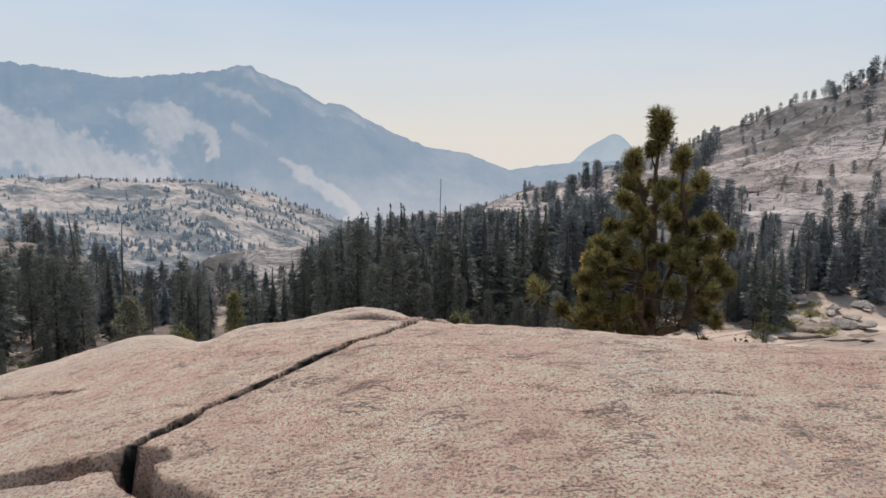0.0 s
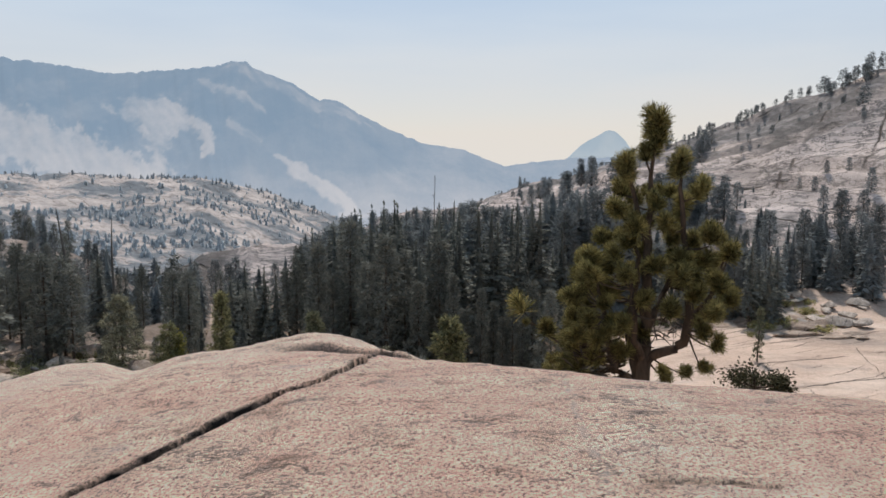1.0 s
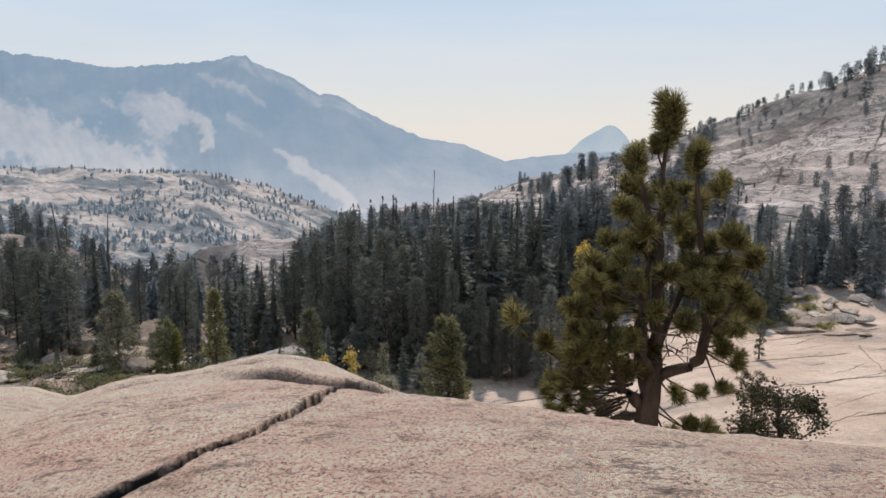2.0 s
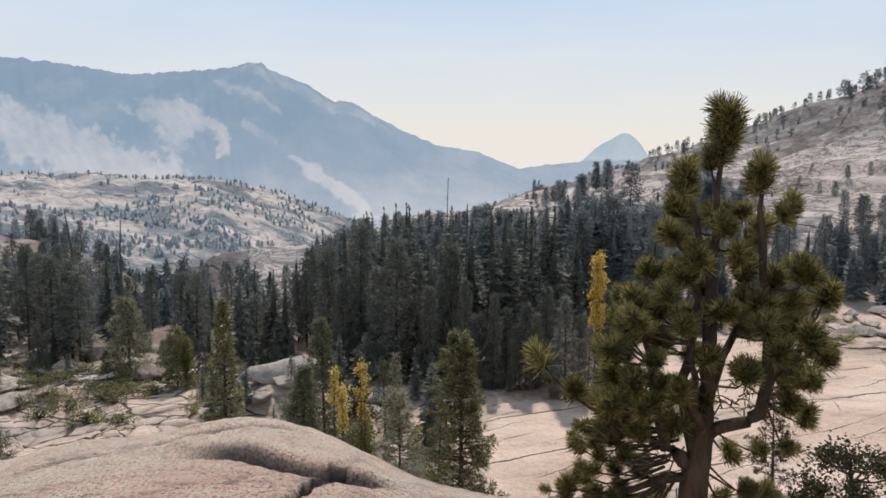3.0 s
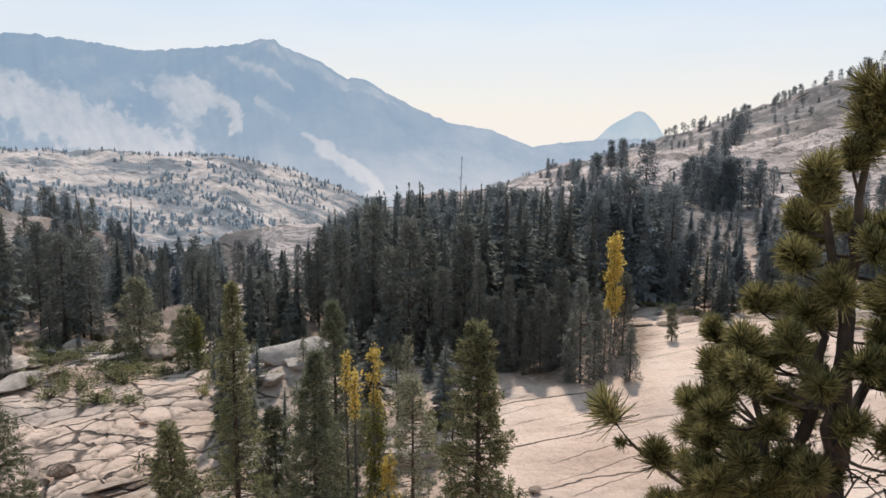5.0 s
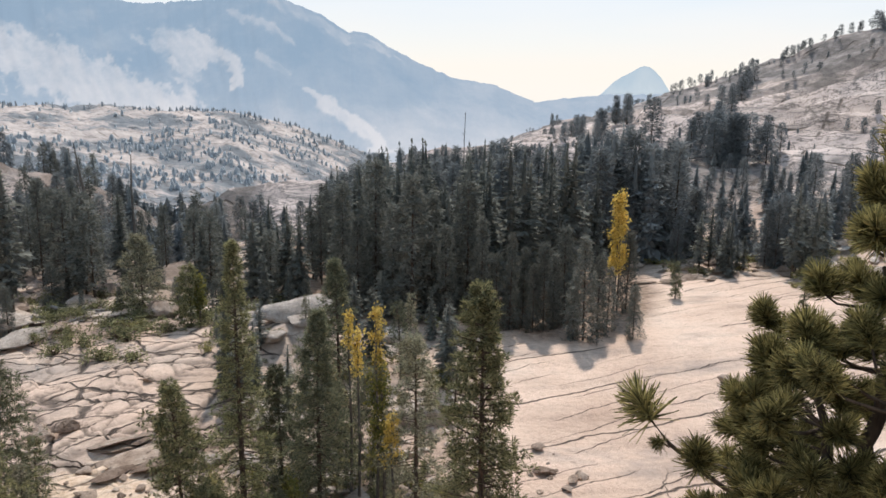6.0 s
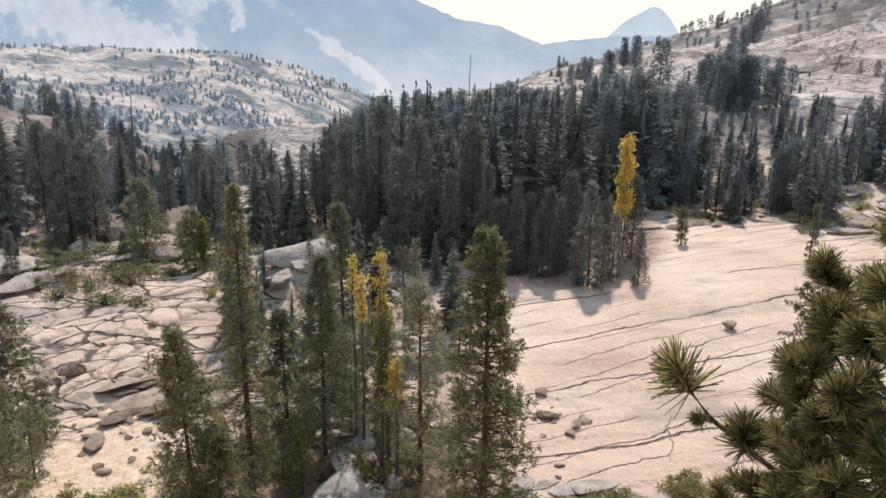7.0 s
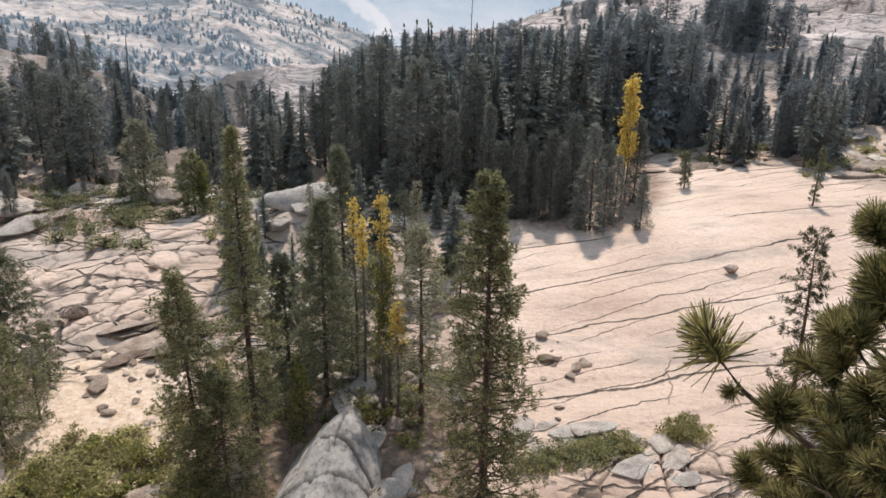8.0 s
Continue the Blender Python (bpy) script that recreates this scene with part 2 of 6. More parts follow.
    on_slope = mixed(m, 1.0, joint_lines(m, -28, 11.0, 9.0, 0.012, 0.55, 0.47, 71.0), joint_lines(m, 52, 23.0, 10.0, 0.015, 0.6, 0.5, 91.0), "LIGHTEN")
    on_slope = mixed(m, 1.0, on_slope, mask_node(m, "grey"), "MULTIPLY")
    joints = mixed(m, 1.0, mixed(m, 1.0, on_slab, on_block, "LIGHTEN"), on_slope, "LIGHTEN")
    c = mixed(m, mixed(m, 1.0, joints, grey(0.92), "MULTIPLY"), c, crk)
    l.new(c, b.inputs["Base Color"])
    rel = mixed(m, 0.6, noise_node(m, 0.9, 9, 0.7), mixed(m, mask_node(m, "grey"), grey(0.5), noise_node(m, 0.11, 10, 0.75)), "MIX")
    rel = mixed(m, 0.3, rel, mixed(m, 1.0, grey(1.0), joints, "SUBTRACT"), "MIX")
    bumped(m, b, rel, 0.9, 1.6)
    return m


def foliage(name, dark, light, scale=3.0, through_light=0.35):
    m, n, l, b = material(name, 0.85)
    b.inputs["Specular IOR Level"].default_value = 0.08
    oi = n.new("ShaderNodeObjectInfo")
    geo = n.new("ShaderNodeNewGeometry")
    c = mixed(m, geo.outputs["Random Per Island"], dark, light)
    v = ramp(m, oi.outputs["Random"], [(0.0, grey(0.72)), (1.0, grey(1.25))])
    c = mixed(m, 1.0, c, v, "MULTIPLY")
    l.new(c, b.inputs["Base Color"])
    tr = n.new("ShaderNodeBsdfTranslucent")
    l.new(c, tr.inputs["Color"])
    mxs = n.new("ShaderNodeMixShader")
    mxs.inputs["Fac"].default_value = through_light
    l.new(b.outputs["BSDF"], mxs.inputs[1])
    l.new(tr.outputs["BSDF"], mxs.inputs[2])
    l.new(mxs.outputs["Shader"], n["Material Output"].inputs["Surface"])
    return m


def bark(name, dark, light):
    m, n, l, b = material(name, 0.95)
    c = ramp(m, noise_node(m, 9, 6, 0.7, (1, 1, 0.25)), [(0.35, dark), (0.65, light)])
    l.new(c, b.inputs["Base Color"])
    bumped(m, b, noise_node(m, 22, 5, 0.7, (1, 1, 0.3)), 0.9, 0.03)
    return m


def boulder_stone(name, low, mid, high, least=0.0):
    m, n, l, b = material(name, 0.93)
    c = ramp(m, noise_node(m, 0.8, 7, 0.65), [(0.3, low), (0.5, mid), (0.7, high)])
    g = ramp(m, noise_node(m, 7, 6, 0.75), [(0.32, grey(0.6)), (0.5, grey(1.0)), (0.7, grey(1.12))])
    oi = n.new("ShaderNodeObjectInfo")
    own = ramp(m, oi.outputs["Random"], [(0.0, (max(0.50, least), max(0.45, least), max(0.42, least))), (0.6, (0.80, 0.77, 0.75)), (1.0, (1.12, 1.08, 1.04))])
    seam = joint_lines(m, 50, 1.7, 0.7, 0.3, 0.05, 0.48, 5.0)
    c = mixed(m, 1.0, mixed(m, 1.0, c, g, "MULTIPLY"), own, "MULTIPLY")
    l.new(mixed(m, mixed(m, 1.0, seam, grey(0.8), "MULTIPLY"), c, (0.05, 0.042, 0.036)), b.inputs["Base Color"])
    bumped(m, b, noise_node(m, 3, 8, 0.72), 0.9, 0.3)
    return m


def split_stone():
    """Grey weathered granite with dark streaks and darkened seams."""
    m, n, l, b = material("split_stone", 0.93)
    c = ramp(m, noise_node(m, 0.5, 8, 0.68), [(0.32, (0.20, 0.18, 0.165)), (0.5, (0.37, 0.335, 0.30)), (0.68, (0.52, 0.46, 0.405))])
    c = mixed(m, 1.0, c, ramp(m, noise_node(m, 3.2, 8, 0.75, (1.0, 0.5, 0.35)), [(0.36, grey(0.35)), (0.47, grey(0.9)), (0.65, grey(1.1))]), "MULTIPLY")
    c = mixed(m, mask_node(m, "crack"), c, (0.045, 0.038, 0.032))
    l.new(c, b.inputs["Base Color"])
    bumped(m, b, noise_node(m, 2.2, 9, 0.75), 0.9, 0.35)
    return m


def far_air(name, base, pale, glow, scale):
    """Distant mountain backdrop: its hazy colour and glow stand in for kilometres of lit air."""
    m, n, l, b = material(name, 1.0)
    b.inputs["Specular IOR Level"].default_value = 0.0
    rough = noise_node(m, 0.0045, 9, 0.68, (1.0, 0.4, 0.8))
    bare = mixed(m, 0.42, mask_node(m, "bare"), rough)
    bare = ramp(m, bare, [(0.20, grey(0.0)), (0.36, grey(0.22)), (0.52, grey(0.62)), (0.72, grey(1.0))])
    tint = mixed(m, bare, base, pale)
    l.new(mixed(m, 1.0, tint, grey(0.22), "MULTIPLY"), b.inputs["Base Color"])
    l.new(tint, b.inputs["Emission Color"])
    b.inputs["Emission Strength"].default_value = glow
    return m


M_ROCK = granite_near()
M_GROUND = granite_far()
M_STONE = boulder_stone("boulder_stone", (0.23, 0.165, 0.125), (0.43, 0.335, 0.265), (0.56, 0.47, 0.395))
M_STONE_PALE = boulder_stone("pale_stone", (0.28, 0.235, 0.20), (0.50, 0.43, 0.37), (0.66, 0.575, 0.50), 0.8)
M_STONE_SPLIT = split_stone()
M_SCREE = boulder_stone("scree_stone", (0.34, 0.275, 0.225), (0.55, 0.46, 0.385), (0.70, 0.60, 0.515), 0.9)
# dark tone lifted: haze over the forest stand is put into these needles
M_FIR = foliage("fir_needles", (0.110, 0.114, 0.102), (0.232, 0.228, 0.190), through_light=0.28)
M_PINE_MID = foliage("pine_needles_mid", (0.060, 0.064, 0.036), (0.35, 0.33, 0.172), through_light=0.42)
# paler still: more distance haze put into the needle colour
M_FIR_HAZED = foliage("fir_needles_hazed", (0.150, 0.160, 0.158), (0.265, 0.270, 0.258), through_light=0.25)
M_FIR_NEAR = foliage("fir_needles_near", (0.062, 0.068, 0.044), (0.27, 0.265, 0.165), through_light=0.35)
M_PINE_GREY = foliage("pine_needles_grey", (0.095, 0.095, 0.066), (0.44, 0.41, 0.28), through_light=0.42)
M_NEEDLE = foliage("pine_needles", (0.040, 0.041, 0.021), (0.385, 0.328, 0.130), through_light=0.34)
# pale blue-grey needles: the haze before the far hill is put into their colour
M_HAZY = foliage("hazed_far_conifers", (0.325, 0.35, 0.368), (0.445, 0.47, 0.485), through_light=0.15)
# bluish grey: haze before slope and skyline put into the needle colour
M_RIDGE_HAZED = foliage("hazed_ridge_conifers", (0.13, 0.145, 0.15), (0.25, 0.262, 0.26), through_light=0.2)
M_GOLD = foliage("aspen_gold", (0.52, 0.37, 0.08), (0.78, 0.59, 0.19), through_light=0.5)
M_YELLOWGREEN = foliage("aspen_turning", (0.10, 0.115, 0.04), (0.33, 0.29, 0.09), through_light=0.45)
M_SHRUB = foliage("shrub_leaves", (0.15, 0.14, 0.066), (0.50, 0.44, 0.20), through_light=0.45)
M_JUNIPER = foliage("juniper_scales", (0.042, 0.042, 0.026), (0.13, 0.12, 0.065), through_light=0.2)
M_BARK = bark("bark_brown", (0.035, 0.026, 0.02), (0.12, 0.085, 0.06))
M_BARK_GREY = bark("bark_grey", (0.07, 0.06, 0.05), (0.17, 0.15, 0.13))
M_DEAD = bark("dead_wood", (0.12, 0.10, 0.085), (0.33, 0.30, 0.27))
M_FAR = far_air("hazed_mountain", (0.225, 0.302, 0.392), (0.53, 0.525, 0.545), 0.86, 1.0)
M_FAR_DOME = far_air("hazed_dome", (0.45, 0.55, 0.635), (0.60, 0.655, 0.69), 0.75, 1.0)


# ---- numbers: noise on arrays ----
def lattice(ix, iy, seed):
    h = (ix.astype(np.int64) * 374761393 + iy.astype(np.int64) * 668265263 + seed * 1274126177) & 0xFFFFFFFF
    h = ((h ^ (h >> 13)) * 1274126177) & 0xFFFFFFFF
    return ((h ^ (h >> 16)) & 0xFFFF) / 65535.0


def soft_noise(x, y, seed=0):
    ix, iy = np.floor(x), np.floor(y)
    fx, fy = x - ix, y - iy
    fx, fy = fx * fx * (3 - 2 * fx), fy * fy * (3 - 2 * fy)
    a, b = lattice(ix, iy, seed), lattice(ix + 1, iy, seed)
    c, d = lattice(ix, iy + 1, seed), lattice(ix + 1, iy + 1, seed)
    return (a + (b - a) * fx) * (1 - fy) + (c + (d - c) * fx) * fy


def fbm(x, y, octaves=4, seed=0):
    total, amp, norm = 0.0, 1.0, 0.0
    for k in range(octaves):
        total = total + amp * (soft_noise(x, y, seed + k * 17) - 0.5) * 2
        norm += amp
        x, y, amp = x * 2.03 + 7.1, y * 2.03 + 3.7, amp * 0.5
    return total / norm


def cell_edges(x, y, seed=0):
    """Distance-like value that is 0 on the borders of scattered cells."""
    ix, iy = np.floor(x), np.floor(y)
    d1, d2 = np.full(x.shape, 9.0), np.full(x.shape, 9.0)
    for ox in (-1, 0, 1):
        for oy in (-1, 0, 1):
            cx, cy = ix + ox, iy + oy
            px, py = cx + lattice(cx, cy, seed), cy + lattice(cx, cy, seed + 5)
            d = np.hypot(x - px, y - py)
            d2 = np.where(d < d1, d1, np.minimum(d2, d))
            d1 = np.minimum(d1, d)
    return d2 - d1


def ease(v, lo, hi):
    s = np.clip((v - lo) / (hi - lo), 0, 1)
    return s * s * (3 - 2 * s)


def line_gap(x, y, line):
    """Distance to a broken line, and how far along it the nearest point lies, 0 to 1."""
    best, along = np.full(x.shape, 99.0), np.zeros(x.shape)
    for k, ((ax, ay), (bx, by)) in enumerate(zip(line[:-1], line[1:])):
        ux, uy = bx - ax, by - ay
        s = np.clip(((x - ax) * ux + (y - ay) * uy) / (ux * ux + uy * uy), 0, 1)
        d = np.hypot(x - ax - s * ux, y - ay - s * uy)
        along = np.where(d < best, (k + s) / (len(line) - 1), along)
        best = np.minimum(best, d)
    return best, along


# ---- building helpers ----
def array_mesh(name, verts, faces, mat, smooth=False, **masks):
    """A mesh from arrays: verts (n, 3), faces (m, 3 or 4), and named values per vertex."""
    me = bpy.data.meshes.new(name)
    k = faces.shape[1]
    me.vertices.add(len(verts))
    me.vertices.foreach_set("co", np.asarray(verts, np.float32).ravel())
    me.loops.add(faces.size)
    me.loops.foreach_set("vertex_index", np.asarray(faces, np.int32).ravel())
    me.polygons.add(len(faces))
    me.polygons.foreach_set("loop_start", np.arange(0, faces.size, k, dtype=np.int32))
    me.polygons.foreach_set("loop_total", np.full(len(faces), k, np.int32))
    if smooth:
        me.polygons.foreach_set("use_smooth", np.ones(len(faces), bool))
    me.update(calc_edges=True)
    for key, v in masks.items():
        at = me.attributes.new(key, "FLOAT", "POINT")
        at.data.foreach_set("value", np.asarray(v, np.float32).ravel())
    me.materials.append(mat)
    return me


def grid_faces(rows, cols, wrap=False):
    r = np.arange(rows - 1)[:, None]
    c = np.arange(cols if wrap else cols - 1)[None, :]
    d = (c + 1) % cols
    return np.stack([r * cols + c, r * cols + d, (r + 1) * cols + d, (r + 1) * cols + c], -1).reshape(-1, 4)


# ---- the ground: valley floor, slopes and hills as one sheet ----
CX, CY, EYE_Z = 0.5, 6.0, 1.4


def radial(r, knots):
    return np.interp(np.log(r), np.log([k[0] for k in knots]), [k[1] for k in knots])


def by_bearing(a, knots):
    return np.interp(a, [k[0] for k in knots], [k[1] for k in knots])


FLOOR = [(6, -6), (12, -14), (20, -23), (28, -27.5), (36, -28), (60, -28), (85, -26.5), (125, -27.5), (170, -33), (260, -52), (450, -92), (1200, -140), (2500, -260), (4900, -330)]
RIGHT_CREST = [(-10, -12), (-3, -7), (0.7, -5.0), (2.8, -4.4), (6, -3.2), (9, -2.5), (13, -1.0), (17.5, 0.5), (21.5, 1.8), (24, 2.85), (26.5, 3.75), (29.5, 4.95), (40, 8), (60, 9)]
LEFT_CREST = [(-70, -1), (-30, -1.6), (-25.4, -1.6), (-22.3, -1.95), (-17.1, -1.95), (-14.5, -2.7), (-11.7, -3.5), (-9.3, -4.4), (-6.4, -5.5), (-3, -7.5), (5, -10)]


def terrain(x, y):
    dx, dy = x - CX, y - CY
    r = np.maximum(np.hypot(dx, dy), 0.5)
    a = np.degrees(np.arctan2(dx, dy))
    side = ease(np.abs(a), 50, 85)
    z = radial(r, FLOOR)
    # low swell of the right-hand slab and the rise toward the left trees
    z = z + 2.0 * ease(a, 8, 26) * ease(r, 45, 100) * (1 - ease(r, 150, 230))
    z = z + 1.6 * np.exp(-((a + 22) / 9) ** 2 - ((r - 80) / 26) ** 2)
    z = z + 3.4 * np.exp(-((dx + 17) / 5.5) ** 2 - ((dy - 77) / 5) ** 2)
    # right slope
    cr = by_bearing(a, [(-10, 470), (0, 450), (15, 385), (27, 340), (60, 300)])
    zc = EYE_Z + cr * np.tan(np.radians(by_bearing(a, RIGHT_CREST)))
    s = np.clip((r - 205) / (cr - 205), 0, None)
    front = -20.5 + (zc + 20.5) * np.minimum(s, 1) ** 1.1 - 0.10 * np.maximum(205 - r, 0)
    right = np.where(s <= 1, front, zc - 0.45 * (r - cr))
    right = right - 1.2 * np.maximum(-4 - a, 0) ** 2
    # ledge on the left, the pale knoll, the granite hill behind
    ledge = -19.5 + 0.9 * np.clip(-a - 30, -12, 12) - 0.05 * np.maximum(-a - 30, -12) ** 2 * (a > -30) * 2 - 0.22 * np.abs(r - 200)
    knoll = -24.9 - 0.9 * np.abs(r - 215) * 0.3 - 0.75 * np.maximum(np.abs(a + 12.2) - 1.2, 0) ** 1.35
    lr = 880.0
    zl = EYE_Z + lr * np.tan(np.radians(by_bearing(a, LEFT_CREST)))
    left = np.where(r < lr, zl - 0.135 * (lr - r), zl - 0.3 * (r - lr))
    body = np.maximum.reduce([z, right, ledge, knoll, np.where(r > 300, left, -400)])
    z = np.where(r > 110, body, z)
    # relief
    wild = ease(r, 105, 200)
    n1 = fbm(x * 0.02, y * 0.02, 5, 3)
    n2 = fbm(x * 0.11, y * 0.11, 4, 11)
    bouldery = ease(-a, -4, -1) * ease(a, -16, -12) * (1 - ease(r, 60, 90)) + ease(-a, 22, 28) * ease(r, 62, 80)
    z = z + n2 * (0.16 + 1.5 * wild + 0.6 * np.clip(bouldery, 0, 1)) + n1 * (0.25 + 2.2 * wild + 3.5 * ease(r, 350, 900))
    # ledges of sheeted granite on the slopes
    steps = 7.0 * s + 2.6 * fbm(x * 0.010, y * 0.010, 4, 29) + 0.05 * a
    saw = steps - np.floor(steps)
    z = z + wild * (a > -8) * (1 - ease(r, 420, 520)) * 4.6 * (ease(saw, 0.0, 0.14) - saw) * ease(fbm(x * 0.02, y * 0.02, 3, 83), -0.45, 0.1)
    crag = np.abs(fbm(x * 0.035, y * 0.035, 5, 39)) + 0.35 * np.abs(fbm(x * 0.12, y * 0.12, 4, 49))
    z = z + 5.0 * (0.3 - crag) * ease(r, 250, 420) * ease(-a, -3, 5) + 3.0 * (0.25 - crag) * wild * ease(-a, 14, 20) * (1 - ease(r, 300, 400))
    ledges = np.round(fbm(x * 0.045, y * 0.045, 4, 99) * 4) / 4
    z = z + 3.0 * ledges * ease(-a, 7, 14) * ease(r, 104, 125) * (1 - 0.4 * ease(r, 350, 500))
    # open joints in the slabs
    slab = ease(a, 1.5, 4.0) * (1 - ease(r, 118, 135)) * ease(r, 32, 36)
    u = dy - 0.30 * dx + 3.6 * fbm(x * 0.035, y * 0.05, 3, 41) + 0.5 * fbm(x * 0.22, y * 0.22, 3, 43)
    lap = (u / 6.2 + 0.3 * n1)
    lap = lap - np.floor(lap)
    z = z + slab * 0.16 * (ease(lap, 0, 0.10) - lap)
    block = ease(-a, 12, 15) * (1 - ease(r, 96, 108)) * ease(r, 54, 60)
    p1, p2 = dx * 0.80 + dy * 0.60, dy * 0.80 - dx * 0.60
    warp = fbm(x * 0.22, y * 0.22, 4, 63)
    e = cell_edges(p1 * 0.13 + 0.35 * warp, p2 * 0.30 + 0.5 * n2, 13)
    e3 = cell_edges(p1 * 0.35 + 0.5 * warp, p2 * 0.42 + 0.4 * n2, 15)
    j3 = np.exp(-((e / 0.075) ** 2)) * ease(soft_noise(x * 0.15, y * 0.15, 91), 0.2, 0.4)
    j3 = np.maximum(j3, 0.85 * np.exp(-((e3 / 0.075) ** 2)) * ease(soft_noise(x * 0.2, y * 0.2, 93), 0.42, 0.55)) * block
    z = z + block * 0.9 * (soft_noise(np.floor(p1 * 0.13) * 3.1, p2 * 0.3, 95) - 0.5)
    low = ease(a, 7, 11) * (1 - ease(r + 0.5 * n2, 41.5 + 0.12 * a, 43.5 + 0.2 * a)) * ease(r, 30, 34)
    e2 = cell_edges(dx * 0.5 + 0.3 * n2, dy * 0.42, 23)
    j4 = np.exp(-((e2 / 0.06) ** 2)) * low
    joint = np.maximum(j3 * 0.95, j4)
    z = z - 0.30 * joint
    z = z * (1 - side) + (-3.2 - 0.02 * r) * side
    # what covers the rock
    a = a + (3.5 * n1 + 2.0 * n2) * (1 - side)
    r = r * (1 + 0.10 * n2 + 0.06 * n1)
    forest = ease(r, 80, 90) * (1 - ease(r, 185, 240)) * ease(a, -15, -12) * (1 - ease(a, 11, 14))
    woods_left = ease(r + 5 * n2, 82, 92) * ease(-a, 13, 16) * (1 - ease(r, 190, 240))
    gully = ease(a, -22, -17) * (1 - ease(a, 2.0, 4)) * (1 - ease(r, 88, 100))
    brush = ease(-a, 19, 23) * (1 - ease(r, 46, 51))
    patch = ease(fbm(x * 0.03, y * 0.03, 4, 57), 0.05, 0.3) * wild * ease(a, -14, -8) * (1 - ease(r, 500, 800)) * 0.12
    shore = ease(a, 4, 7) * (1 - ease(a, 13, 17)) * (1 - ease(r, 38.5, 41)) * 0.35
    rim = 0.25 * ease(a, 12, 15) * ease(r, 110, 117) * (1 - ease(r, 185, 215)) * ease(n2, -0.3, 0.05)
    soil = np.clip(np.maximum.reduce([forest * 0.9 * (1 - ease(r, 150, 190)), woods_left * 0.55 * ease(n2, -0.5, 0.2), gully * (0.92 + 0.5 * n2) * (1 - 0.6 * ease(r, 47, 56)), brush * (0.25 + 0.6 * n2), patch, shore, rim]), 0, 1)
    sand = ease(-a, 20, 24) * (1 - ease(r + 6 * n2, 60, 64)) * ease(r - 4 * n2, 33, 38)
    grey_rock = np.clip(ease(r, 125, 190) * (0.85 + 0.5 * n1) - 0.15 * ease(r, 420, 600), 0, 1)
    streak = fbm(a * 0.35 + 3 * n1, s * 9 + 1.5 * n1, 5, 131)
    # darker towards the slope's crest, at the bench, under groves and on left ledges
    dark_rock = (0.29 + 0.47 * ease(s, 0.35, 0.75)) * ease(s, 0.02, 0.1) * (1 - ease(r, 470, 520)) * (a > -6) * (0.7 + 0.8 * streak)
    dark_rock = np.maximum(dark_rock, (a > 12) * ease(r, 150, 175) * (1 - ease(r, 205, 240)) * ease(n2 + n1, -0.3, 0.3) * 0.8)
    groves = fbm(x * 0.012, y * 0.012, 4, 61)
    dark_rock = np.maximum(dark_rock, (a < 0) * ease(r, 350, 450) * (0.30 + 0.5 * ease(groves + 0.012 * (-a - 14), -0.1, 0.2)))
    dark_rock = np.maximum(dark_rock, (a < -15) * ease(r, 92, 105) * (1 - ease(r, 330, 420)) * (0.4 + 0.4 * ease(n2 + 0.7 * n1, -0.35, 0.25)))
    dark_rock = np.clip(dark_rock, 0, 1) * (1 - side)
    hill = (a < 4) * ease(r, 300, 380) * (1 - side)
    return z, hill, soil * (1 - side), sand * (1 - side), joint, grey_rock, np.clip(slab * (1 - low), 0, 1) * (1 - side), np.clip(np.maximum(block, low), 0, 1) * (1 - side), dark_rock


def ground_height(x, y):
    return float(terrain(np.array([float(x)]), np.array([float(y)]))[0][0])


def build_ground():
    view = np.arange(-37, 37.01, 0.15)
    rest = np.linspace(37, 323, 66)[1:-1]
    az = np.radians(np.r_[view, rest])
    rr = np.r_[np.geomspace(4, 34, 36)[:-1], np.geomspace(34, 122, 290)[:-1], np.geomspace(122, 950, 200)[:-1], np.geomspace(950, 4880, 36)]
    R, A = np.meshgrid(rr, az, indexing="ij")
    x, y = CX + R * np.sin(A), CY + R * np.cos(A)
    z, hill, soil, sand, joint, worn, slab, block, dark_rock = terrain(x, y)
    me = array_mesh("ground", np.stack([x, y, z], -1).reshape(-1, 3), grid_faces(len(rr), len(az), True)[:, ::-1], M_GROUND, True, hill=hill, soil=soil, sand=sand, crack=joint * 0.9, grey=worn, slab=slab, block=block, dark_rock=dark_rock)
    tagged(new("ground", me), "pale jointed granite valley floor and slopes with duff and sand", "ground", kind="structure")


build_ground()

# ---- far mountains, haze put into their colour ----
FAR_CREST = [(-40, 5.2), (-29.2, 5.7), (-26, 5.4), (-22.2, 4.95), (-19, 5.25), (-15.9, 5.65), (-14.7, 5.95), (-13.7, 6.0), (-12.9, 5.45), (-10.7, 4.7), (-8.6, 3.45), (-7.3, 3.45), (-5.9, 2.55), (-3.5, 1.35), (-1, 0.3), (1.9, -0.1), (3.5, -0.75), (4.8, -1.3), (8.8, -0.75), (14, -0.6), (30, -0.5)]
DOME_CREST = [(8.6, -1.5), (9.3, -0.8), (10.3, 0.2), (10.8, 0.52), (11.3, 0.78), (11.7, 1.02), (12.0, 1.22), (12.35, 1.3), (12.7, 1.22), (13.0, 1.0), (13.5, 0.5), (14.1, -0.4), (15, -1.5)]


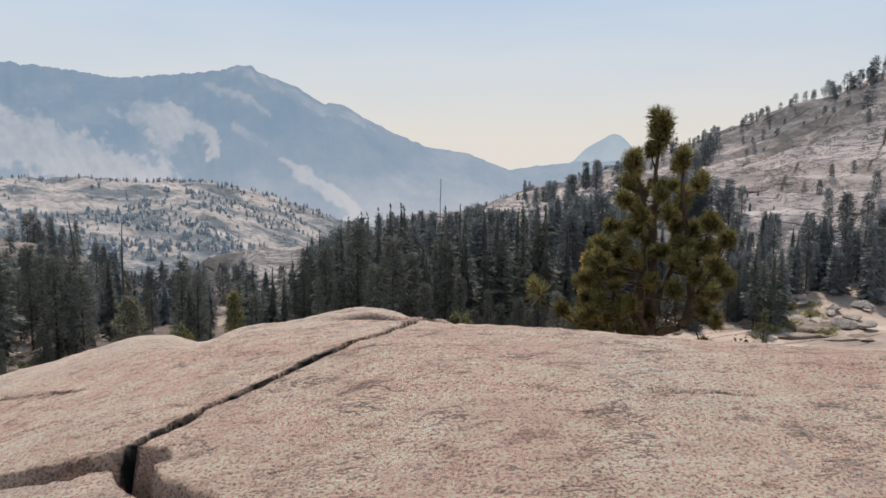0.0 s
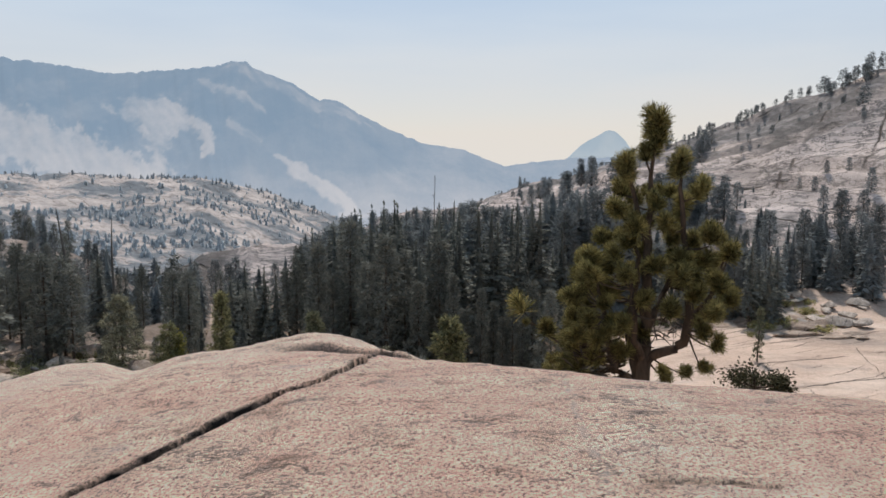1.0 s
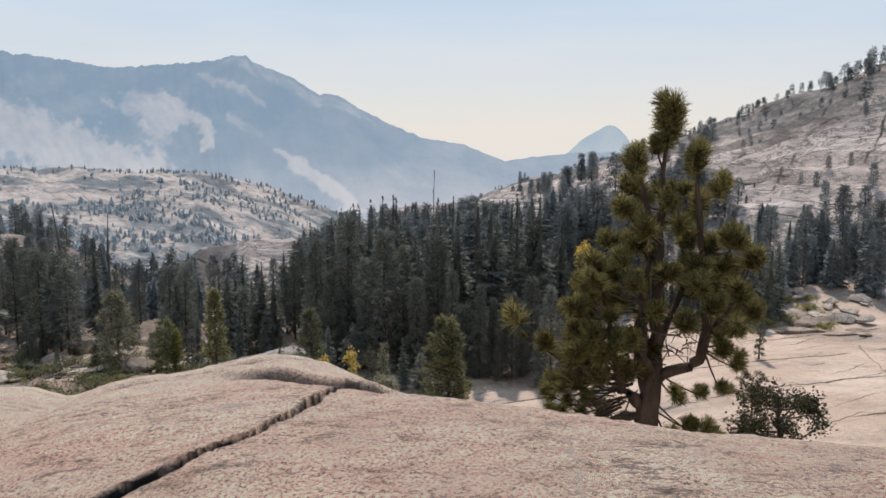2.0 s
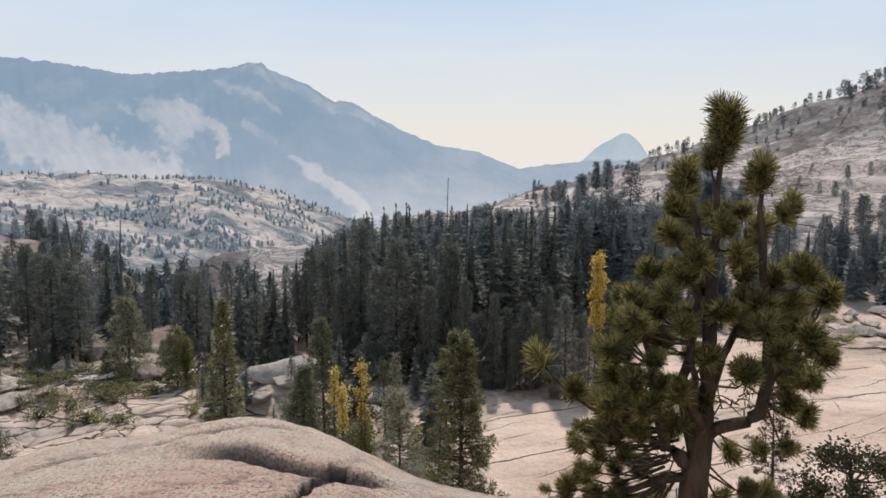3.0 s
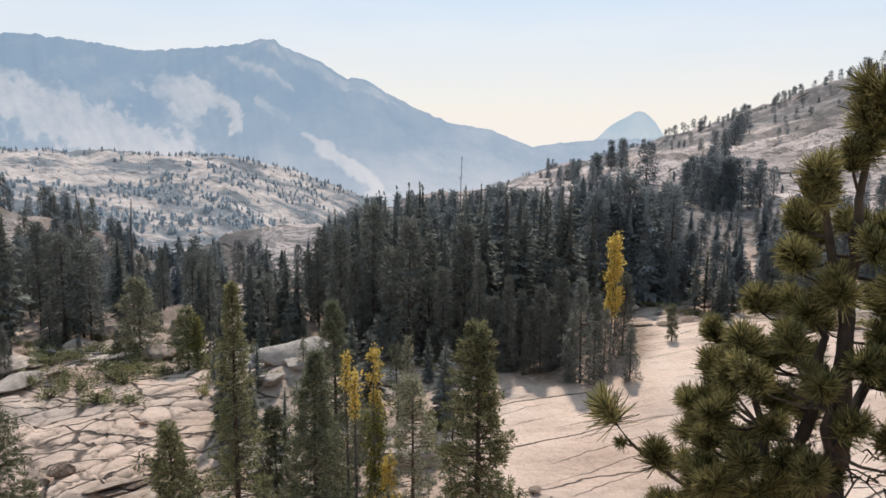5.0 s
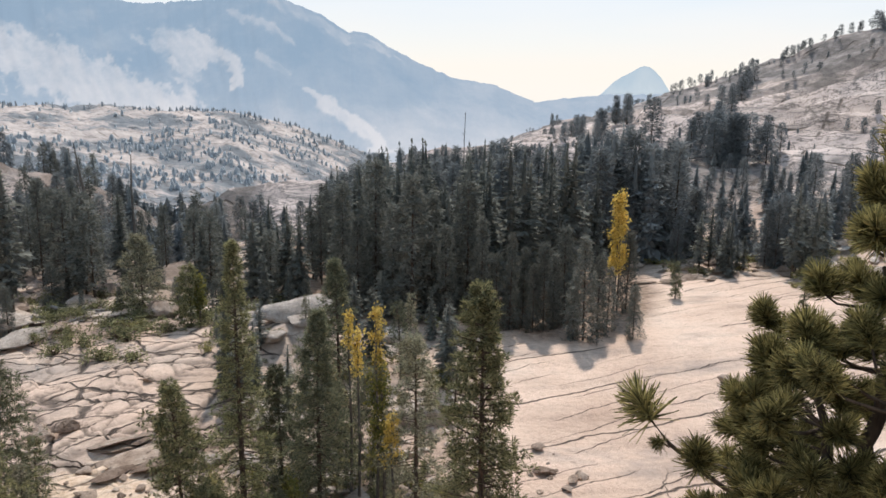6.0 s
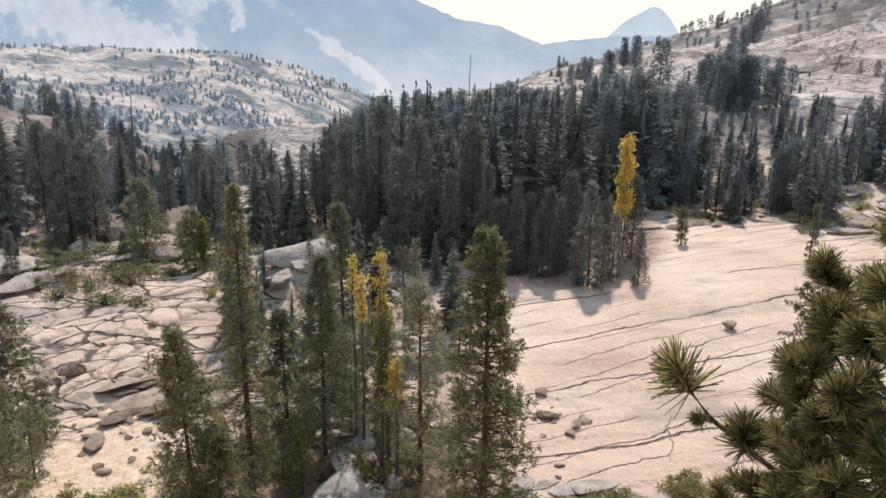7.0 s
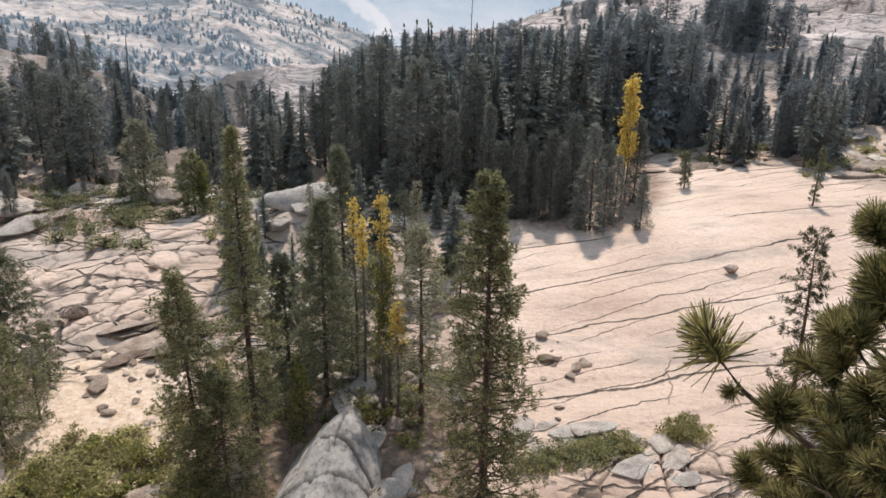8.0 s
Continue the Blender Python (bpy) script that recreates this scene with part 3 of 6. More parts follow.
def build_mountain(name, label, crest, near, far, foot, mat, rows, cols, a0, a1, rough, seed, bare):
    az = np.linspace(a0, a1, cols)
    t = np.linspace(0, 1, rows)
    T, A = np.meshgrid(t, az, indexing="ij")
    top = EYE_Z + far * np.tan(np.radians(by_bearing(A, crest)))
    top = top + fbm(A * 2.2, A * 0 + seed, 4, seed) * rough * 0.35 + fbm(A * 16, A * 0 + seed, 3, seed + 1) * rough * 0.25 * ease(-A, 12, 15)
    gully = fbm(A * 0.55 + T * 1.5, T * 1.2, 5, seed + 2)
    R = near + (far - near) * T - gully * rough * 9 * T * (1 - T)
    Z = foot + (top - foot) * T ** 1.25 + gully * rough * 2.4 * T * (1 - T)
    A2 = np.radians(A)
    v = np.stack([CX + R * np.sin(A2), CY + R * np.cos(A2), Z], -1)
    back = v[-1].copy()
    back[:, 2] = foot
    back[:, 1] += 40
    v = np.concatenate([v, back[None]])
    mask = np.concatenate([bare(A, T), np.zeros((1, cols))])
    me = array_mesh(name, v.reshape(-1, 3), grid_faces(rows + 1, cols), mat, True, bare=mask)
    tagged(new(name, me), label, "mountain", kind="structure")


def ridge_bare_haze(A, T):
    """Where the ridge is bare rock instead of woods: aprons, gullies and the crest. Painted haze is added."""
    wob = 1.3 * fbm(A * 0.7, T * 9, 6, 87)
    x, y = (A + wob) / 30, T + 0.045 * fbm(A * 1.1, T * 10, 6, 19)

    flake = fbm(A * 2.6 + 9 * T, T * 30, 5, 23)

    def band(points, wide, power):
        d, along = line_gap(x, y, [(p / 30, q) for p, q in points])
        return power * ease(1.35 - d / wide + 0.55 * flake, 0.0, 0.75)

    grain = 0.6 + 0.5 * fbm(A * 1.1 + 12 * T, T * 16, 5, 5)
    v = band([(-36, 0.80), (-32, 0.68), (-27.5, 0.54), (-22.5, 0.42)], 0.115, 0.82)
    v = np.maximum(v, band([(-21.0, 0.76), (-19.8, 0.72), (-19.2, 0.64)], 0.068, 0.78))
    v = np.maximum(v, band([(-19.4, 0.79), (-18.3, 0.72), (-17.2, 0.60), (-16.4, 0.48)], 0.018, 0.9))
    v = np.maximum(v, band([(-20.4, 0.66), (-19.6, 0.52)], 0.03, 0.6))
    v = np.maximum(v, band([(-16.6, 0.90), (-15.0, 0.82), (-12.9, 0.73)], 0.02, 0.55))
    v = np.maximum(v, band([(-14.6, 0.64), (-13.6, 0.57)], 0.02, 0.5))
    v = np.maximum(v, band([(-11.6, 0.50), (-10.8, 0.45)], 0.02, 0.7))
    v = np.maximum(v, band([(-10.4, 0.44), (-8.5, 0.36), (-6.0, 0.25)], 0.035, 0.75))
    v = np.maximum(v, band([(-13.4, 0.975), (-11.0, 0.95), (-8.2, 0.93), (-6.4, 0.93)], 0.055, 0.5))
    v = np.maximum(v, band([(-7.5, 0.80), (-4.0, 0.62), (-2.0, 0.50)], 0.05, 0.3))
    v = np.maximum(v, band([(-27, 0.82), (-25, 0.70)], 0.06, 0.35))
    # haze painted as paler colour towards the ridge's foot and right end
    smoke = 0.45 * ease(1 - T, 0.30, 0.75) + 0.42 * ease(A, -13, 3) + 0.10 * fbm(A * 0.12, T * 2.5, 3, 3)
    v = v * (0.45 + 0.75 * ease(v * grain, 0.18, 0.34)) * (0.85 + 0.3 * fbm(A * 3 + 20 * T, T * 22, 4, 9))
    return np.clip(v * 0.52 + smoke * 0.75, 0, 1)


def dome_haze(A, T):
    # painted haze: the dome pales towards its foot
    return np.clip(0.25 + 0.9 * (1 - T) + 0.2 * fbm(A * 1.5, T * 3, 3, 7), 0, 1)


build_mountain("backdrop_ridge", "high granite mountain ridge, blue haze put into its colour and glow", FAR_CREST, 2300, 4500, -330, M_FAR, 130, 520, -42, 30, 26, 301, ridge_bare_haze)
build_mountain("backdrop_dome", "rounded granite dome far off, pale blue haze put into its colour and glow", DOME_CREST, 4700, 4760, -150, M_FAR_DOME, 24, 120, 8.4, 15.2, 5, 401, dome_haze)


# ---- the granite dome under foot ----
def rock_plain(x, y):
    """The worn top of the outcrop."""
    ex = np.maximum(x - 4.2, 0) + np.maximum(-4.6 - x, 0)
    ey = np.maximum(y - 8.7, 0)
    eb = np.maximum(0.3 - y, 0)
    X, Y = np.clip(x, -4.6, 4.2) / 5, (np.clip(y, 0.3, 8.7) - 4) / 4
    z = 0.166 + 0.59 * X + 0.141 * Y - 1.013 * X**2 - 0.321 * X * Y - 0.654 * Y**2 + 0.144 * X**3 - 0.997 * X**2 * Y
    z = z - 1.606 * X * Y**2 - 0.611 * Y**3 + 0.553 * X**4 + 0.159 * X**2 * Y**2 + 0.104 * Y**4
    z = z + 0.28 * np.exp(-(((x + 0.288) / 0.79) ** 2) - ((y - 7.324) / 0.6) ** 2)
    edge = np.interp(x, [-6, -4, -2.5, -1, 0.3, 1.5, 3, 5], [6.4, 7.2, 7.6, 7.7, 7.6, 7.0, 6.4, 5.8])
    q = np.maximum(y - edge, 0)
    z = np.maximum(z, -3.0) - 0.30 * ex - 0.55 * ey - 0.10 * eb - 0.9 * q - 0.9 * q * q
    shelf = -2.0 - 0.35 * ((x - 3.3) ** 2 + 0.8 * (y - 9.3) ** 2)
    return np.maximum(np.maximum(z, shelf), -7.5)


def rock_full(x, y):
    z = rock_plain(x, y)
    z = z + 0.035 * fbm(x * 0.9, y * 0.9, 4, 5) + 0.012 * fbm(x * 5, y * 5, 4, 9) + 0.011 * fbm(x * 14, y * 14, 3, 19)
    wig = 0.042 * fbm(x * 4.5, y * 4.5, 5, 33)
    wx, wy = x + wig, y + 0.035 * fbm(x * 3.5 + 9, y * 3.5, 4, 37)
    d, s = line_gap(wx, wy, [(-1.15, 3.38), (-0.86, 3.78), (-0.58, 4.12), (-0.38, 4.37), (-0.15, 4.68), (0.0, 4.88), (0.11, 5.13), (0.19, 5.52), (0.29, 6.14), (0.38, 6.75)])
    w = 0.036 - 0.010 * s + 0.014 * fbm(x * 4, y * 4, 2, 97)
    crack = ease(w * 1.45 - d, 0, w * 1.1)
    dark = ease(w * 1.8 - d, 0, w * 0.6)
    lip = np.exp(-((d / 0.16) ** 2)) * 0.02
    d2, s2 = line_gap(wx, wy, [(-0.98, 3.22), (-1.18, 3.26), (-1.5, 3.27), (-1.9, 3.30), (-2.6, 3.45)])
    gap = ease(0.12 - d2 + 0.05 * (s2 - 0.5), 0, 0.05)
    d3, s3 = line_gap(wx, wy, [(-1.1, 3.25), (-0.95, 2.98), (-0.72, 2.76), (-0.40, 2.52), (0.1, 2.2)])
    gap = np.maximum(gap, ease(0.10 - 0.045 * s3 - d3, 0, 0.05))
    # undercut step below the rounded block at the far edge
    ledge = [(-0.95, 6.78), (-0.62, 6.70), (-0.42, 6.62), (-0.22, 6.58), (0.0, 6.42), (0.22, 6.25), (0.42, 6.20), (0.66, 6.26)]
    bend = y + 0.05 * fbm(x * 2.2, y * 2.2, 2, 35)
    d4, s4 = line_gap(x, bend, ledge)
    beyond = bend > np.interp(x, [p[0] for p in ledge], [p[1] for p in ledge])
    ends = ease(s4, 0.08, 0.42) * (1 - ease(s4, 0.88, 1.0))
    step = ease(0.12 - d4, 0, 0.10) * np.where(beyond, ease(0.09 - d4, 0.0, 0.09), 1.0) * (0.12 + 0.88 * ends)
    z = z + 0.055 * ends * np.exp(-d4 / 0.42) * np.where(beyond, ease(d4, 0.0, 0.06), 0.0)
    z = z + 0.085 * np.exp(-(((x + 2.7) / 0.5) ** 2) - ((y - 7.3) / 0.9) ** 2) - 0.09 * np.exp(-(((x + 2.0 - 0.25 * (7.2 - y)) / 0.2) ** 2) - ((y - 7.1) / 1.0) ** 2)
    z = z + 0.05 * np.exp(-(((x + 1.4) / 0.34) ** 2) - ((y - 7.2) / 0.7) ** 2)
    scars = np.zeros(x.shape)
    for line, wide, deep in (([(1.50, 3.42), (1.74, 3.40), (2.02, 3.36)], 0.03, 1.0), ([(-3.2, 5.76), (-2.75, 5.44), (-2.2, 5.05)], 0.05, 1.5), ([(-0.25, 3.08), (-0.1, 3.3), (0.06, 3.27)], 0.014, 0.35),
                             ([(0.75, 6.55), (0.95, 6.6), (1.15, 6.52)], 0.035, 0.9), ([(-0.78, 6.88), (-0.52, 6.97), (-0.3, 7.03), (-0.08, 7.0)], 0.06, 0.75), ([(0.74, 5.66), (0.8, 5.62), (0.95, 5.62)], 0.016, 0.9), ([(-1.5, 6.62), (-1.3, 6.74), (-1.06, 6.8)], 0.05, 0.6), ([(-0.7, 7.55), (-0.4, 7.6)], 0.04, 0.6)):
        d5, s5 = line_gap(wx, wy, line)
        scars = np.maximum(scars, ease(wide - d5 * (1 + 0.6 * np.abs(s5 - 0.5)), 0, wide) * deep)
    z = z - (0.27 - 0.25 * ease(y, 5.5, 6.15)) * crack + lip - 0.40 * gap - 0.085 * step - 0.055 * scars
    # also darkens the step's face and the slot, putting their shade into the colour
    mask = np.clip(np.maximum.reduce([dark * (1 - 0.8 * ease(y, 6.2, 6.5)), gap * 0.9, step * 0.85, scars * 0.9]), 0, 1)
    vein = np.zeros(x.shape)
    for line, wide in (([(1.42, 4.75), (1.36, 4.1), (1.34, 3.75), (1.35, 3.32)], 0.014), ([(1.74, 3.25), (1.83, 2.86), (1.92, 2.5), (2.05, 2.0)], 0.012), ([(1.62, 3.62), (1.7, 3.3)], 0.007)):
        d6, s6 = line_gap(wx, wy, line)
        vein = np.maximum(vein, ease(wide * 1.6 - d6, 0, wide) * ease(fbm(x * 9, y * 9, 3, 51), -0.2, 0.2) * 0.8)
    return z, mask, vein


def build_outcrop():
    xs = np.r_[-11 + 6.4 * np.linspace(0, 1, 30)[:-1] ** 0.75, np.arange(-4.6, -2.4, 0.05), np.arange(-2.4, 2.6, 0.021), np.arange(2.6, 4.6, 0.05), 4.6 + 6.9 * np.linspace(0, 1, 36)[1:] ** 1.4]
    ys = np.r_[np.linspace(-9, 1.2, 36)[:-1], np.arange(1.2, 2.4, 0.035), np.arange(2.4, 7.6, 0.0215), np.arange(7.6, 8.3, 0.04), 8.3 + 5.2 * np.linspace(0, 1, 40)[1:] ** 1.3]
    Y, X = np.meshgrid(ys, xs, indexing="ij")
    z, mask, vein = rock_full(X, Y)
    me = array_mesh("granite_outcrop", np.stack([X, Y, z], -1).reshape(-1, 3), grid_faces(len(ys), len(xs)), M_ROCK, True, crack=mask, vein=vein, pale_edge=0.75 * ease(Y + 0.4 * fbm(X * 1.3, Y * 1.3, 4, 63), 5.7, 6.9))
    tagged(new("rock_outcrop", me), "weathered pinkish granite outcrop with a long open crack", "rock", kind="structure")


def rock_height(x, y):
    return float(rock_full(np.array([float(x)]), np.array([float(y)]))[0][0])


build_outcrop()


# ---- trees ----
def tube(verts, faces, points, radii, sides=6):
    """Adds a bent, tapered limb to lists of verts and quads."""
    base = len(verts)
    for k, (p, rad) in enumerate(zip(points, radii)):
        p = Vector(p)
        way = (Vector(points[min(k + 1, len(points) - 1)]) - Vector(points[max(k - 1, 0)])).normalized()
        side = way.orthogonal().normalized()
        other = way.cross(side)
        for s in range(sides):
            a = 2 * math.pi * s / sides
            verts.append(p + (side * math.cos(a) + other * math.sin(a)) * rad)
    for k in range(len(points) - 1):
        for s in range(sides):
            a, b = base + k * sides + s, base + k * sides + (s + 1) % sides
            faces.append((a, b, b + sides, a + sides))


def tube_mesh(name, limbs, mat, sides=6):
    verts, faces = [], []
    for points, radii in limbs:
        tube(verts, faces, points, radii, sides)
    return array_mesh(name, np.array([tuple(v) for v in verts]), np.array(faces), mat, True)


def sprays(rng, places, ways, length, width, droop=0.2, cross=True):
    """Small pointed leaf sprays: kite-shaped, bent, at places along ways. Returns verts and quads."""
    n = len(places)
    ways = ways / np.linalg.norm(ways, axis=1, keepdims=True)
    rnd = rng.normal(size=(n, 3))
    side = np.cross(ways, rnd)
    side /= np.linalg.norm(side, axis=1, keepdims=True) + 1e-9
    length = length * rng.uniform(0.6, 1.35, (n, 1))
    width = width * rng.uniform(0.6, 1.35, (n, 1))
    down = np.array([0, 0, -1.0])
    tip = places + ways * length + down * droop * length
    mid = places + ways * length * 0.45
    v = np.stack([places, mid + side * width, tip, mid - side * width], 1).reshape(-1, 3)
    f = np.arange(n * 4).reshape(-1, 4)
    return v, f


def fir_crown(seed, height, radius, whorls=34, arms=6, base=0.08, shape=0.9, gap=0.15, core=0.5, droop=0.22, levels=16, sides=10):
    """A spire of layered, drooping boughs: each is a few overlapping flat sprays, with ragged inner foliage."""
    rng = np.random.default_rng(seed)
    verts = []
    wave = rng.uniform(0, 6.28, 3)
    for k in range(whorls):
        h = base + (1 - base) * ((k + rng.uniform(0, 0.9)) / whorls) ** 0.92
        full = radius * max(1 - h, 0.0) ** shape * (1 + 0.16 * math.sin(17 * h + wave[0]) + 0.10 * math.sin(41 * h + wave[1])) + 0.06 * radius
        full *= min(1.0, 0.55 + 3.5 * (h - base))
        turn = rng.uniform(0, 6.28)
        count = arms if h < 0.8 else max(4, arms - 2)
        for a in range(count):
            if rng.uniform() < gap:
                continue
            az = turn + 6.283 * a / count + rng.normal() * 0.25
            long = full * rng.uniform(0.6, 1.18)
            out = np.array([math.cos(az), math.sin(az), 0.0])
            wide = np.array([-out[1], out[0], 0.0])
            rise = 0.75 * (h - 0.45)
            root = np.array([0, 0, h * height])
            for j, (s0, fan) in enumerate(((0.12, 0.0), (0.30, 0.75), (0.34, -0.75), (0.52, 0.6), (0.56, -0.6), (0.70, 0.0))):
                roll = rng.normal() * 0.45
                sd = wide * math.cos(roll) + np.array([0, 0, math.sin(roll)])
                ln = long * (0.52 if j == 0 else 0.40 if fan else 0.36) * rng.uniform(0.75, 1.2)
                p0 = root + out * (s0 * long) + np.array([0, 0, long * (rise * s0 - droop * s0 * s0)])
                way = out + wide * fan * rng.uniform(0.6, 1.3) + np.array([0, 0, rise - 2 * droop * s0 + 0.12 * rng.normal()])
                p1 = p0 + way * ln
                mid = p0 + way * (0.5 * ln) + np.array([0, 0, 0.03 * long])
                w = 0.115 * long
                verts.append((p0, mid + sd * w, p1, mid - sd * w))
    v = np.array(verts).reshape(-1, 3)
    f = np.arange(len(v)).reshape(-1, 4)
    rings = []
    for k in range(levels):
        h = base + (1 - base) * (k + 0.35 * rng.uniform()) / levels
        step = (1 - base) * height / levels
        wide = radius * max(1 - h, 0.0) ** shape * core
        ang = 6.283 * (np.arange(sides) + rng.uniform(0, 0.6, sides)) / sides + rng.uniform(0, 6)
        rad = wide * rng.uniform(0.6, 1.15, sides) * np.where(np.arange(sides) % 2 == 0, 1.0, 0.55)
        low = np.stack([np.cos(ang) * rad, np.sin(ang) * rad, h * height - step * rng.uniform(0.0, 0.8, sides)], 1)
        rad = wide * 0.25 * rng.uniform(0.6, 1.2, sides)
        high = np.stack([np.cos(ang) * rad, np.sin(ang) * rad, np.full(sides, min(h * height + 1.4 * step, height * 0.97))], 1)
        rings.append(np.concatenate([low, high]))
    i = np.arange(sides)
    ring = np.stack([i, (i + 1) % sides, (i + 1) % sides + sides, i + sides], 1)
    f2 = np.concatenate([ring + len(v) + 2 * sides * k for k in range(levels)])
    tip = np.array([[0, 0, height * q] for q in (0.93, 0.955, 0.975, 0.99)])
    v3, f3 = sprays(rng, tip, rng.normal(size=(4, 3)) * 0.2 + np.array([0, 0, 1.0]), 0.04 * height, 0.009 * height, 0.0)
    n = len(v) + 2 * sides * levels
    return np.concatenate([v] + rings + [v3]), np.concatenate([f, f2, f3 + n])


def pine_crown(seed, height, radius, boughs=120, clumps=5, needles=12, size=0.24, base=0.12, shape=0.5, gap=0.2, droop=0.25):
    """An open lodgepole crown: single boughs with needle clumps on their outer parts. Also returns the bough lines."""
    rng = np.random.default_rng(seed)
    places, ways, lines = [], [], []
    for k in range(boughs):
        h = base + (0.985 - base) * ((k + rng.uniform(0, 0.9)) / boughs) ** 0.95
        if rng.uniform() < gap * (1 - h):
            continue
        az = 2.4 * k + rng.normal() * 0.4
        lobe = 1 + 0.25 * math.sin(9 * h + seed) * math.sin(az + 5 * h + seed)
        long = (radius * max(1 - h, 0.02) ** shape * rng.uniform(0.5, 1.15) * lobe) * min(1.0, 0.6 + 2.5 * (h - base)) + 0.12
        out = np.array([math.cos(az), math.sin(az), 0.0])
        wide = np.array([-out[1], out[0], 0.0])
        rise = 0.9 * (h - 0.5) + rng.normal() * 0.10
        at = lambda s: out * (s * long) + np.array([0, 0, h * height + long * (rise * s - droop * s * s + 0.22 * s ** 3)])
        lines.append((at(0.0), at(0.5), at(1.0)))
        n = max(2, int(round(clumps * (0.45 + 0.55 * long / radius))))
        for c in range(n):
            s = 1.0 - 0.68 * (c / n) ** 0.8 * rng.uniform(0.75, 1.1)
            off = 0.0 if c == 0 else rng.normal() * 0.24 * long * s
            centre = at(s) + wide * off + np.array([0, 0, abs(rng.normal()) * 0.06])
            d = rng.normal(size=(needles, 3))
            d /= np.linalg.norm(d, axis=1, keepdims=True)
            d = d + out * 0.55 + np.array([0, 0, 0.45]) + wide * (0.5 * np.sign(off))
            places.append(centre + d * rng.uniform(0.0, 0.42, (needles, 1)) * size)
            ways.append(d)
    v, f = sprays(rng, np.concatenate(places), np.concatenate(ways), size, size * 0.10, 0.12)
    return v, f, lines


def tall_tree(name, seed, height, radius, label, category, mat, bark_mat, base=0.12, bend=0.25, pine=None, **kw):
    """A conifer with trunk and crown, its foot at the origin. Returns the Empty."""
    rng = random.Random(seed)
    tree = tagged(new(name), label, category)
    r0 = 0.0085 * height + 0.05
    bx, by = rng.uniform(-bend, bend), rng.uniform(-bend, bend)
    pts = [(bx * s * s, by * s * s, height * s - (0.6 if s == 0 else 0)) for s in (0, 0.15, 0.4, 0.7, 0.98)]
    limbs = [(pts, [r0 * 1.25, r0, r0 * 0.75, r0 * 0.45, 0.02])]
    if pine is not None:
        v, f, lines = pine_crown(seed, height, radius, base=base, **pine)
        for line in lines:
            q = [Vector((p[0] + bx * (p[2] / height) ** 2, p[1] + by * (p[2] / height) ** 2, p[2])) for p in line]
            limbs.append((q, [r0 * 0.17, r0 * 0.11, 0.008]))
    else:
        v, f = fir_crown(seed, height, radius, base=base, **kw)
        for k in range(4):
            h = rng.uniform(base * 0.3, base + 0.1)
            az, ln = rng.uniform(0, 6.28), radius * (1 - h) * rng.uniform(0.5, 0.95)
            p0 = Vector((0, 0, h * height))
            p1 = p0 + Vector((math.cos(az) * ln, math.sin(az) * ln, ln * rng.uniform(-0.25, 0.05)))
            limbs.append(([p0, p0.lerp(p1, 0.5), p1], [r0 * 0.16, r0 * 0.11, 0.01]))
    trunk = new("trunk", tube_mesh("trunk", limbs, bark_mat, 5 if pine is None or height < 9 else 6))
    h = np.clip(v[:, 2] / height, 0, 1)
    v[:, 0] += bx * h * h
    v[:, 1] += by * h * h
    crown = new("crown", array_mesh("crown", v, f, mat))
    trunk.parent = crown.parent = tree
    return tree


def stand(tree, x, y, z=None, scale=1.0, turn=0.0, lean=0.0, sz=None):
    z = ground_height(x, y) if z is None else z
    tree.matrix_basis = pose(x, y, z - 0.15, lean, 0, turn) @ Matrix.Diagonal((scale, scale, sz or scale, 1))
    return tree


def planted(tree, x, y, scale=1.0, turn=0.0, lean=0.0, sz=None):
    """A copy of a tree on the ground at x, y."""
    c = copy_thing(tree, Matrix())
    return stand(c, x, y, None, scale, turn, lean, sz)


def at_bearing(a, r):
    return CX + r * math.sin(radians(a)), CY + r * math.cos(radians(a))


# forest conifers: five forms, set out over the stand
FIR_LABEL = "dark green tall narrow conifer in the forest stand"
FIRS = [tall_tree("forest_conifer", 50 + k, 17.0, wide, FIR_LABEL, "conifer", M_FIR, M_BARK, base=low, shape=shape, gap=gap, whorls=36, arms=6, core=core * 0.8)
        for k, (wide, low, shape, gap, core) in enumerate(((2.4, 0.06, 0.62, 0.08, 0.6), (2.7, 0.10, 0.55, 0.12, 0.55), (2.1, 0.05, 0.72, 0.06, 0.65), (3.0, 0.08, 0.68, 0.08, 0.6), (2.2, 0.16, 0.48, 0.2, 0.45), (2.6, 0.05, 0.8, 0.08, 0.6), (1.9, 0.12, 0.5, 0.18, 0.5)))]
for k, t in enumerate(FIRS):
    t["group"] = "forest stand"
# farther forms wear the paler needles with haze in their colour
FAR_FIRS = [tall_tree("forest_conifer", 60 + k, 17.0, (2.7, 3.2)[k], FIR_LABEL, "conifer", M_FIR_HAZED, M_BARK, base=0.04,
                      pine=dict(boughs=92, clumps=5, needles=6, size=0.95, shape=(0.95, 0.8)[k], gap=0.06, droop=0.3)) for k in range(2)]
FAR_FIRS += [tall_tree("forest_conifer", 62 + k, 17.0, (2.9, 3.4)[k], FIR_LABEL, "conifer", M_FIR_HAZED, M_BARK, base=0.05, shape=(0.7, 0.6)[k], gap=0.1, whorls=26, arms=7, core=0.7) for k in range(2)]
